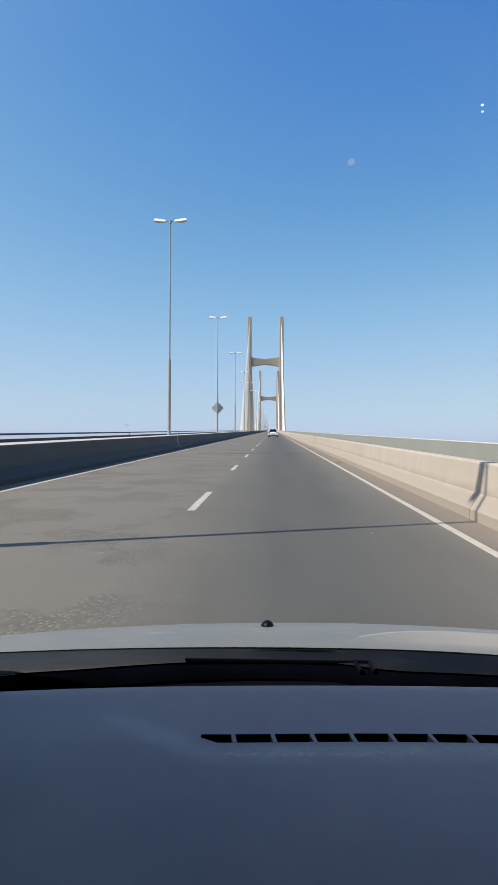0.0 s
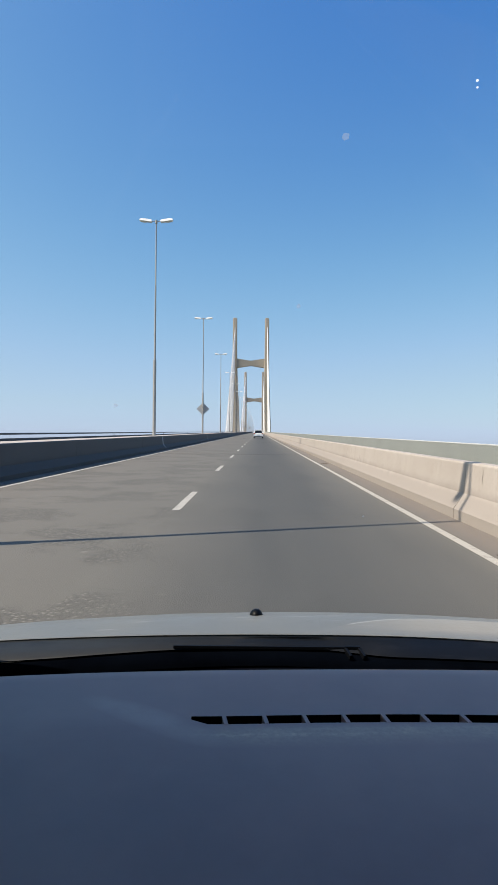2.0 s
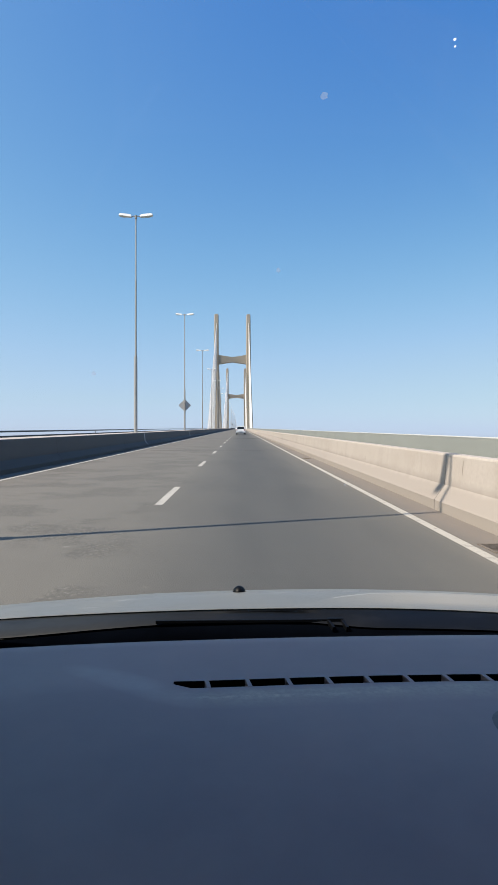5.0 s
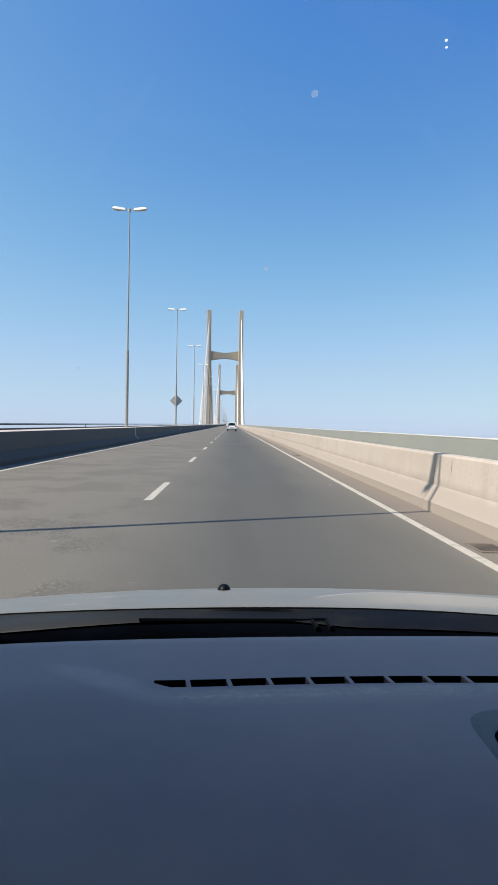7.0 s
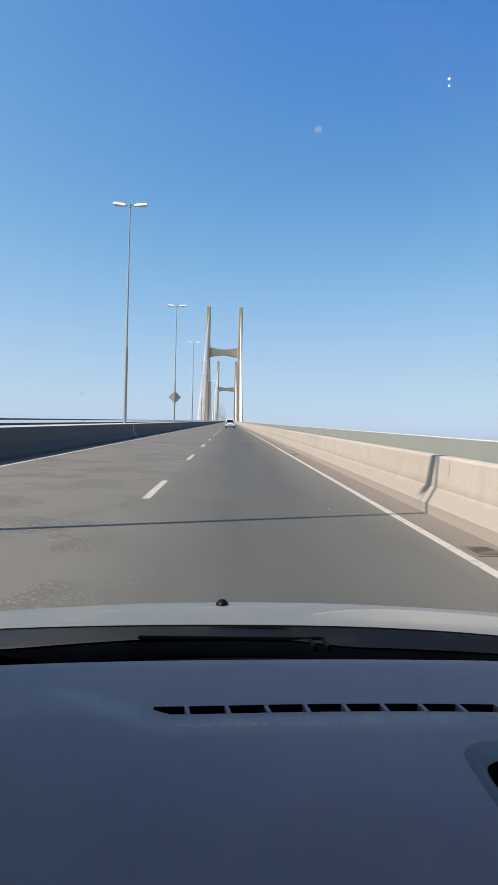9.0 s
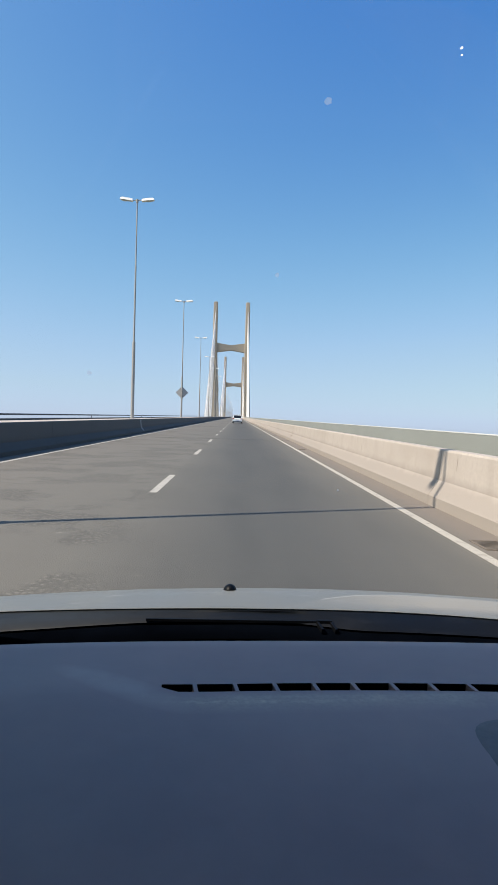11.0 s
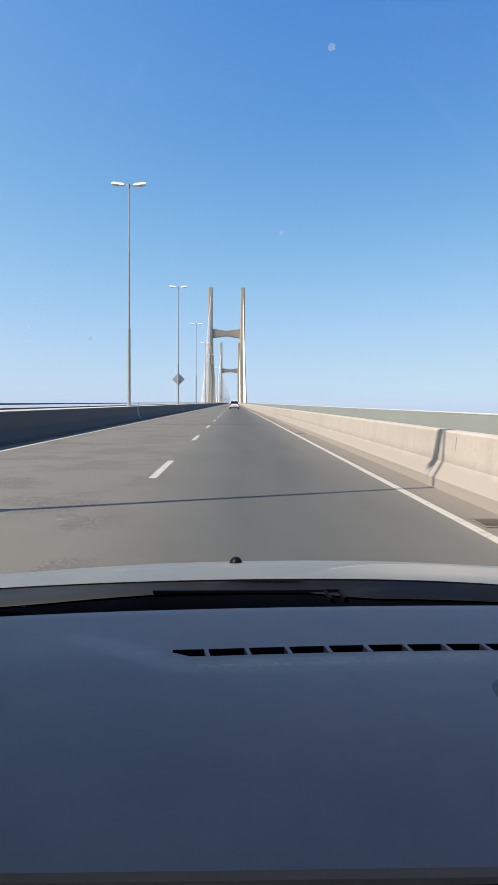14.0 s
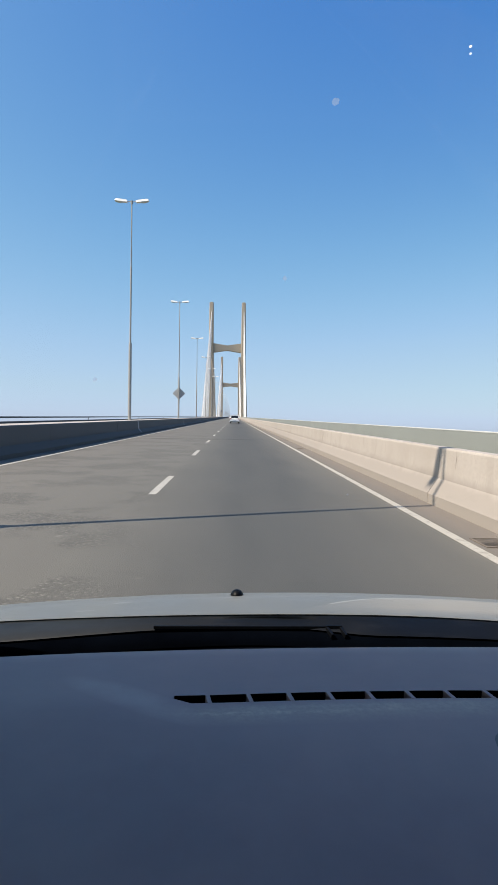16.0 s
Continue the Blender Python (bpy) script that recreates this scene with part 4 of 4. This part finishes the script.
for x, y, r in ((0.2540, 0.7400, 0.0018), (0.2552, 0.7425, 0.0014)):
    bm = bmesh.new()
    bm.faces.new([bm.verts.new((x + r * math.cos(t), y + 0.9 * r * math.sin(t), screen_z(y) + 0.004 - 0.45 * r * math.sin(t))) for t in [2 * math.pi * k / 14 for k in range(14)]])
    part("dried_drop", bm, DROP, screen, "white dried drop").visible_shadow = False

# body shell round the cabin
def belt(y):
    if y > 1.06:
        return 0.862 - 0.62 * max(0.0, y - 1.20) ** 1.65
    return 0.88 + 0.10 * min(1.0, (1.06 - y) / 2.6) - 0.25 * max(0.0, -1.85 - y)


def sill(y):
    low = 0.24
    for cy in (-1.35, 1.35):
        if abs(y - cy) < 0.37:
            low = max(low, 0.30 + math.sqrt(0.37 ** 2 - (y - cy) ** 2))
    return min(low, belt(y) - 0.06)


for side, x in ((-1, CX - 0.92), (1, CX + 0.92)):
    bm = bmesh.new()
    stations = sorted([-2.14 + 4.19 * k / 44 for k in range(45)] + [cy + d for cy in (-1.35, 1.35) for d in (-0.369, 0.369)])
    rows = []
    for y in stations:
        lo, hi = sill(y), belt(y)
        ends = 0.16 * max(0.0, abs(y + 0.04) - 1.65) ** 1.3 / 0.42
        rows.append([(x - side * (ends + 0.045 * abs(2 * s_ - 0.9) ** 2.2), y, lo + (hi - lo) * s_) for s_ in (0.0, 0.08, 0.2, 0.35, 0.5, 0.65, 0.8, 0.92, 1.0)])
    sheet(bm, rows)
    bmesh.ops.solidify(bm, geom=bm.faces[:], thickness=0.01)
    part("side_panel", bm, SILVER, car, smooth=True)
    for yh in (0.05, -0.95):
        bm = bmesh.new()
        box(bm, x + side * 0.004, x + side * 0.028, yh - 0.11, yh + 0.11, 0.80, 0.825, 0.008)
        part("door_handle", bm, SILVER, car)
    bm = bmesh.new()
    box(bm, x + side * 0.11 - 0.09, x + side * 0.11 + 0.09, 0.66, 0.78, 0.90, 1.03, 0.035)
    part("door_mirror", bm, SILVER, car, smooth=True)
    bm = bmesh.new()
    box(bm, CX + side * 0.66 - 0.16, CX + side * 0.66 + 0.16, 1.94, 2.06, 0.34, 0.43, 0.03)
    part("headlamp", bm, LAMP_GLASS, car, "clear headlamp")
    bm = bmesh.new()
    box(bm, CX + side * 0.76 - 0.09, CX + side * 0.76 + 0.09, -2.175, -2.06, 0.62, 0.90, 0.025)
    part("tail_lamp", bm, TAIL_RED, car, "red tail lamp")
    bm = bmesh.new()
    xi = x - side * 0.10
    pts = [(x, 1.0, 0.88), (x, -2.0, 0.99), (xi, -1.90, 1.982), (xi, 0.66, 1.982)]
    inner = [(px - side * 0.012, py, pz) for px, py, pz in pts]
    va, vb = [bm.verts.new(p) for p in pts], [bm.verts.new(p) for p in inner]
    for i in range(4):
        bm.faces.new((va[i], va[(i + 1) % 4], vb[(i + 1) % 4], vb[i]))
    bm.faces.new(va), bm.faces.new(vb[::-1])
    # left pane is opaque: an unseen blocker that keeps sun off the dashboard
    pane = part("side_window", bm, CAR_GLASS if side < 0 else SIDE_GLASS, car, "opaque dark side pane, unseen, added to block the sun" if side < 0 else "clear side glass")
    pane.visible_shadow = side < 0
    bm = bmesh.new()
    tube(bm, (x - side * 0.02, 1.06, 0.88), (xi, 0.675, 1.925), 0.04, 0.04, 8)
    part("windscreen_pillar", bm, BLACK_PLASTIC, car, "dark windscreen pillar", smooth=True)
    for cy in (-1.35, 1.35):
        w = part("wheel", bmesh.new(), RUBBER, car)
        bm = bmesh.new()
        tube(bm, (x - side * 0.2, cy, 0.305), (x - side * 0.01, cy, 0.305), 0.30, 0.30, 28)
        bmesh.ops.bevel(bm, geom=[e for e in bm.edges if len(e.link_faces) == 2 and any(len(f.verts) > 4 for f in e.link_faces)], offset=0.03, segments=3, affect="EDGES")
        bm.to_mesh(w.data)
        bm.free()
        bm = bmesh.new()
        tube(bm, (x - side * 0.02, cy, 0.305), (x + side * 0.0, cy, 0.305), 0.2, 0.19, 20)
        part("rim", bm, RIM, w)
# unseen roof; its height and front edge keep sun off the dashboard
bm = bmesh.new()
sheet(bm, [[(x, y, 1.990 + 0.05 * (1 - ((x - CX) / 0.87) ** 2) - 0.004 * ((y + 0.6) / 0.9) ** 2) for x in [CX - 0.87 + 0.145 * k for k in range(13)]]
           for y in (0.66, 0.2, -0.4, -1.0, -1.5, -1.92)])
bmesh.ops.solidify(bm, geom=bm.faces[:], thickness=0.02)
part("roof", bm, SILVER, car, smooth=True)
# unseen lining, added to shape the light inside the cabin
bm = bmesh.new()
sheet(bm, [[(x, y, 1.960 + 0.05 * (1 - ((x - CX) / 0.87) ** 2) - 0.004 * ((y + 0.6) / 0.9) ** 2) for x in [CX - 0.80 + 0.16 * k for k in range(11)]]
           for y in (0.655, 0.2, -0.4, -1.0, -1.5, -1.88)])
part("headlining", bm, HEADLINING, car, "plain grey roof lining, unseen, added to shape cabin light", smooth=True)
# unseen trims, added to cut warm bounce from the side panels
for side in (-1, 1):
    bm = bmesh.new()
    box(bm, CX + side * 0.86 - 0.025, CX + side * 0.86 + 0.025, -1.9, 1.02, 0.27, 0.955, 0.015)
    part("door_trim", bm, SEAT_CLOTH, car, "dark door trim, unseen, added to cut warm bounce")
bm = bmesh.new()
sheet(bm, [[(CX + 0.88 * u, y + 0.05 * (1 - u * u) * -1, z) for u in [-1 + k / 5 for k in range(11)]]
           for y, z in ((-2.06, 0.30), (-2.11, 0.45), (-2.11, 0.80), (-2.09, 0.93), (-2.04, 0.985))])
bmesh.ops.solidify(bm, geom=bm.faces[:], thickness=0.02)
part("tailgate", bm, SILVER, car, smooth=True)
bm = bmesh.new()
sheet(bm, [[(CX + w * u, y - 0.03 * (1 - u * u), z) for u in [-1 + k / 5 for k in range(11)]] for y, z, w in ((-1.90, 1.975, 0.78), (-1.98, 1.50, 0.82), (-2.04, 0.988, 0.86))])
bmesh.ops.solidify(bm, geom=bm.faces[:], thickness=0.01)
part("rear_window", bm, SIDE_GLASS, car, "clear rear glass", smooth=True).visible_shadow = False
bm = bmesh.new()
box(bm, CX - 0.82, CX + 0.82, 1.96, 2.12, 0.20, 0.40, 0.06)
part("front_bumper", bm, SILVER, car)
bm = bmesh.new()
box(bm, CX - 0.84, CX + 0.84, -2.1, 2.0, 0.20, 0.26, 0.01)
part("floor_pan", bm, BLACK_PLASTIC, car)


# ---- the white car ahead ----
def hatchback(at, name, label, paint):
    root = thing(name, label, "car", at)
    body_prof = [(-2.0, 0.30), (-2.05, 0.55), (-1.98, 0.90), (-1.72, 0.98), (0.95, 0.95), (1.9, 0.78), (2.1, 0.6), (2.08, 0.3)]

    def loft(sections, mat, name, label="", parent=root):
        b = bmesh.new()
        rings = [[b.verts.new(p) for p in s] for s in sections]
        k = len(rings[0])
        for r0, r1 in zip(rings, rings[1:]):
            for i in range(k):
                b.faces.new((r0[i], r0[(i + 1) % k], r1[(i + 1) % k], r1[i]))
        b.faces.new(rings[0][::-1]), b.faces.new(rings[-1])
        bmesh.ops.recalc_face_normals(b, faces=b.faces)
        bmesh.ops.bevel(b, geom=[e for e in b.edges if e.calc_face_angle(0) > 0.35], offset=0.03, segments=2, affect="EDGES")
        return part(name, b, mat, parent, label, smooth=True)

    loft([[(x * (1.0 if z < 0.9 else 0.95), y, z) for y, z in body_prof] for x in (-0.88, -0.80, 0.80, 0.88)], paint, "body")
    cab = [(-1.78, 0.96), (-1.42, 1.50), (-0.3, 1.56), (0.35, 1.48), (1.05, 0.94)]
    loft([[(s * (0.80 - 0.30 * (z - 0.95)), y, z) for y, z in cab] for s in (-1, 1)], CAR_GLASS, "glasshouse", "dark tinted windows")
    roof_prof = [(-1.50, 1.47), (-1.44, 1.54), (-0.3, 1.60), (0.35, 1.52), (0.38, 1.46), (-0.3, 1.535)]
    loft([[(s * 0.64, y, z) for y, z in roof_prof] for s in (-1, 1)], paint, "roof")
    for s in (-1, 1):
        b = bmesh.new()
        tube(b, (s * 0.78, -1.82, 0.95), (s * 0.63, -1.45, 1.50), 0.06, 0.05, 6)
        part("rear_pillar", b, paint, root, smooth=True)
        b = bmesh.new()
        box(b, s * 0.70 - 0.10, s * 0.70 + 0.10, -2.04, -1.98, 0.76, 0.96, 0.02)
        part("tail_lamp", b, TAIL_RED, root, "red tail lamp")
        b = bmesh.new()
        box(b, s * 0.98 - 0.09, s * 0.98 + 0.09, 0.55, 0.68, 0.98, 1.12, 0.03)
        part("mirror", b, paint, root)
        for cy in (-1.25, 1.3):
            b = bmesh.new()
            tube(b, (s * 0.66, cy, 0.31), (s * 0.89, cy, 0.31), 0.31, 0.31, 22)
            w = part("wheel", b, RUBBER, root, smooth=True)
            b = bmesh.new()
            tube(b, (s * 0.885, cy, 0.31), (s * 0.90, cy, 0.31), 0.2, 0.19, 16)
            part("rim", b, RIM, w)
    b = bmesh.new()
    box(b, -0.78, 0.78, -2.10, -2.0, 0.28, 0.38, 0.03)
    part("rear_bumper", b, BLACK_PLASTIC, root, "black lower bumper")
    b = bmesh.new()
    box(b, -0.26, 0.26, -2.075, -2.045, 0.58, 0.70, 0.005)
    part("number_plate", b, PLATE, root, "pale blank plate")
    return root


hatchback(on_deck(110.0, 0.0, 0.0), "white_car", "white hatchback seen from behind in the same lane", WHITE_CAR)
for y in (-64.0, -112.0):
    hatchback(on_deck(y, -10.2) @ pose(0, 0, 0, 0, 0, 180), "silver_car", "pale silver car driving in the oncoming lanes", PALE_SILVER)


# ---- the lorry that has gone by in the oncoming lanes ----
def lorry(at):
    root = thing("lorry", "white cab-over lorry with a ribbed grain trailer in the oncoming lanes", "truck", at)

    def block(name, x0, x1, y0, y1, z0, z1, bevel, mat, parent=root, label=""):
        b = bmesh.new()
        box(b, x0, x1, y0, y1, z0, z1, bevel)
        return part(name, b, mat, parent, label, smooth=bevel > 0.03)

    def wheel(x, y, wide):
        b = bmesh.new()
        tube(b, (x - wide / 2, y, 0.5), (x + wide / 2, y, 0.5), 0.5, 0.5, 26)
        w = part("wheel", b, RUBBER, root, "dusty black tyre", smooth=True)
        b = bmesh.new()
        s = 1 if x > 0 else -1
        tube(b, (x + s * (wide / 2 - 0.06), y, 0.5), (x + s * (wide / 2 + 0.01), y, 0.5), 0.29, 0.24, 18)
        part("rim", b, RIM, w)

    # cab, its nose towards +y
    b = bmesh.new()
    prof = [(6.6, 0.45), (8.72, 0.45), (8.80, 0.7), (8.78, 1.75), (8.56, 2.95), (8.36, 3.12), (6.6, 3.18)]
    rings = [[b.verts.new((x, y, z)) for y, z in prof] for x in (-1.22, -1.14, 1.14, 1.22)]
    for r0, r1 in zip(rings, rings[1:]):
        for i in range(7):
            b.faces.new((r0[i], r0[(i + 1) % 7], r1[(i + 1) % 7], r1[i]))
    b.faces.new(rings[0][::-1]), b.faces.new(rings[-1])
    bmesh.ops.recalc_face_normals(b, faces=b.faces)
    bmesh.ops.bevel(b, geom=[e for e in b.edges if e.calc_face_angle(0) > 0.5], offset=0.06, segments=3, affect="EDGES")
    cab = part("cab", b, WHITE_CAR, root, "white painted cab", smooth=True)
    b = bmesh.new()
    sheet(b, [[(-1.08, 8.80, 1.78), (0, 8.83, 1.78), (1.08, 8.80, 1.78)], [(-1.02, 8.60, 2.82), (0, 8.63, 2.82), (1.02, 8.60, 2.82)]])
    part("windscreen", b, CAR_GLASS, cab, "dark curved windscreen")
    block("sun_visor", -1.05, 1.05, 8.60, 8.86, 2.80, 2.92, 0.03, WHITE_CAR, cab)
    for z in (0.98, 1.18, 1.38, 1.58):
        block("grille_bar", -0.88, 0.88, 8.79, 8.83, z, z + 0.11, 0.012, BLACK_PLASTIC, cab, "black grille bar")
    block("bumper", -1.23, 1.23, 8.62, 8.95, 0.32, 0.78, 0.07, WHITE_CAR, root, "white bumper")
    block("roof_deflector", -1.05, 1.05, 6.7, 8.0, 3.19, 3.55, 0.12, WHITE_CAR, root)
    for s in (-1, 1):
        block("headlamp", s * 0.98 - 0.17, s * 0.98 + 0.17, 8.86, 8.97, 0.60, 0.82, 0.03, LAMP_GLASS, root, "clear headlamp")
        block("door_mirror", s * 1.42 - 0.10, s * 1.42 + 0.10, 8.42, 8.56, 1.95, 2.65, 0.04, BLACK_PLASTIC, root, "black door mirror")
        block("mirror_arm", min(s * 1.2, s * 1.4), max(s * 1.2, s * 1.4), 8.46, 8.50, 2.55, 2.59, 0.0, BLACK_PLASTIC, root)
        block("side_window", s * 1.224 - 0.004, s * 1.224 + 0.004, 7.45, 8.35, 1.85, 2.62, 0.0, CAR_GLASS, cab, "dark door glass")
        block("fuel_tank", s * 1.0 - 0.22, s * 1.0 + 0.22, 5.2, 6.4, 0.42, 0.95, 0.1, RIM, root, "aluminium fuel tank")
        for y in (7.75, 4.3, -3.2, -4.6, -5.9):
            wheel(s * 1.02, y, 0.34 if y > 7 else 0.5)
        block("chassis_rail", s * 0.42 - 0.05, s * 0.42 + 0.05, -6.6, 6.9, 0.75, 1.0, 0.0, BLACK_PLASTIC, root)
        # ribbed side of the grain body
        side = block("trailer_side", s * 1.24 - 0.025, s * 1.24 + 0.025, -6.6, 5.4, 1.15, 3.0, 0.0, WHITE_CAR, root, "white ribbed trailer side")
        for k in range(17):
            block("rib", s * 1.29 - 0.025, s * 1.29 + 0.025, -6.55 + 0.74 * k, -6.47 + 0.74 * k, 1.15, 3.02, 0.0, WHITE_CAR, side)
        block("top_rail", s * 1.25 - 0.05, s * 1.25 + 0.05, -6.62, 5.42, 3.02, 3.12, 0.015, RIM, root)
        block("tail_lamp", s * 0.95 - 0.16, s * 0.95 + 0.16, -6.75, -6.70, 0.85, 1.0, 0.01, TAIL_RED, root, "red tail lamp")
    block("trailer_front", -1.21, 1.21, 5.35, 5.40, 1.15, 3.55, 0.0, WHITE_CAR, root)
    block("tailgate", -1.21, 1.21, -6.65, -6.60, 1.15, 3.0, 0.0, WHITE_CAR, root)
    block("trailer_floor", -1.21, 1.21, -6.6, 5.35, 1.05, 1.148, 0.0, DECK_CONCRETE, root, "dusty trailer floor")
    block("load_cover", -1.19, 1.19, -6.58, 5.33, 2.80, 2.95, 0.05, SEAT_CLOTH, root, "dark tarpaulin over the load")
    block("underrun_bar", -1.15, 1.15, -6.72, -6.62, 0.55, 0.68, 0.01, RIM, root)


lorry(on_deck(-30.0, -11.4) @ pose(0, 0, 0, 0, 0, 180))


# ---- small things on the shoulder ----
strap = thing("strap", "yellow-brown strip of packing strap lying on the road shoulder", "litter", on_deck(-9.5, 2.3, 0.008))
bm = bmesh.new()
pts = [(-0.32, 0.27, 0.0), (-0.12, 0.13, 0.004), (0.05, 0.02, 0.01), (0.2, -0.08, 0.004), (0.29, -0.15, 0.0), (0.33, -0.06, 0.006)]
va = []
for k, (x, y, z) in enumerate(pts):
    w = 0.008 + 0.009 * min(k, 3)
    va.append([(x, y - w, z), (x, y + w, z), (x, y + w, z + 0.006), (x, y - w, z + 0.006)])
rings = [[bm.verts.new(p) for p in r] for r in va]
for r0, r1 in zip(rings, rings[1:]):
    for i in range(4):
        bm.faces.new((r0[i], r0[(i + 1) % 4], r1[(i + 1) % 4], r1[i]))
part("band", bm, STRAW, strap)


def drain(y):
    root = thing("drain_grate", "rusty iron drain grate in the dusty shoulder", "drain", on_deck(y, 2.70, 0.0), group="shoulder drains")
    b = bmesh.new()
    for x0, x1, y0, y1 in ((-0.16, 0.16, -0.23, -0.20), (-0.16, 0.16, 0.20, 0.23), (-0.16, -0.135, -0.20, 0.20), (0.135, 0.16, -0.20, 0.20)):
        box(b, x0, x1, y0, y1, -0.01, 0.012, 0.003)
    part("grate_frame", b, GRATE_IRON, root)
    for k in range(7):
        b = bmesh.new()
        box(b, -0.134, 0.134, -0.187 + 0.056 * k, -0.165 + 0.056 * k, -0.008, 0.009, 0.002)
        part("grate_bar", b, GRATE_IRON, root)
    b = bmesh.new()
    box(b, -0.134, 0.134, -0.20, 0.20, -0.009, 0.0045)
    part("grate_well", b, SEAL, root)


for k in range(-2, 8):
    drain(6.05 + 18.0 * k)

grit = thing("shoulder_grit", "scattered pale grit and crumbs along the foot of the barrier", "grit", kind="stuff")
rng = random.Random(11)
vs, fs = [], []
for k in range(520):
    y = rng.uniform(3, 60) if k > 350 else rng.uniform(3.5, 14)
    x = FOOT_R - abs(rng.gauss(0, 0.22)) - 0.02
    s = rng.uniform(0.003, 0.010)
    z = GRADE * y
    b0 = len(vs)
    a_ = rng.uniform(0, 6)
    vs += [(x + s * math.cos(a_ + q), y + s * math.sin(a_ + q), z) for q in (0, 2.1, 4.2)] + [(x, y, z + s * 0.9)]
    fs += [(b0, b0 + 1, b0 + 3), (b0 + 1, b0 + 2, b0 + 3), (b0 + 2, b0, b0 + 3)]
me = bpy.data.meshes.new("crumbs")
me.from_pydata(vs, [], fs)
me.materials.append(RUBBISH)
tagged(part("crumbs", me, None, grit), kind="stuff")


# ---- the gum tree beside the bridge ----
def gum_tree(x, y, top):
    root = thing("tree", "tall airy gum tree rising beside the bridge", "tree", pose(x, y, GROUND_Z))
    h = top - GROUND_Z
    rg = random.Random(21)
    b = bmesh.new()
    tips = []

    def limb(p, d, length, r, depth):
        q = p
        n = 3
        for i in range(n):
            d2 = (d + Vector((rg.uniform(-.18, .18), rg.uniform(-.18, .18), rg.uniform(-.05, .15)))).normalized()
            q2 = q + d2 * length / n
            tube(b, q, q2, r * (1 - 0.22 * i), r * (1 - 0.22 * (i + 1)), 7, False)
            q, d = q2, d2
        if depth == 0:
            tips.append(q)
            return
        for k in range(rg.choice((2, 3, 3))):
            a_ = rg.uniform(0, 6.28)
            side = Vector((math.cos(a_), math.sin(a_), rg.uniform(0.15, 0.7)))
            limb(q, (d * 0.55 + side * 0.75).normalized(), length * rg.uniform(0.55, 0.75), r * 0.36, depth - 1)
        tips.append(q)

    limb(Vector((0, 0, 0)), Vector((0.03, 0, 1)), h * 0.48, 0.6, 4)
    part("trunk", b, BARK, root, "pale branching trunk", smooth=True)
    vs, fs = [], []
    for tip in tips:
        for c in range(2):
            cc = tip + Vector((rg.gauss(0, 0.8), rg.gauss(0, 0.8), rg.gauss(0.3, 0.6)))
            for k in range(34):
                p = cc + Vector((rg.gauss(0, 0.55), rg.gauss(0, 0.55), rg.gauss(0, 0.42)))
                m = Euler((rg.uniform(0, 6), rg.uniform(0, 6), rg.uniform(0, 6))).to_matrix()
                b0 = len(vs)
                vs += [tuple(p + m @ Vector(v)) for v in ((-0.18, 0, 0), (0, -0.05, 0.02), (0.2, 0, 0), (0, 0.05, 0.02))]
                fs.append((b0, b0 + 1, b0 + 2, b0 + 3))
    me = bpy.data.meshes.new("crown")
    me.from_pydata(vs, [], fs)
    me.materials.append(LEAVES)
    part("crown", me, None, root, "thin grey-green crown with gaps")


gum_tree(45.0, 13.0, 14.0)
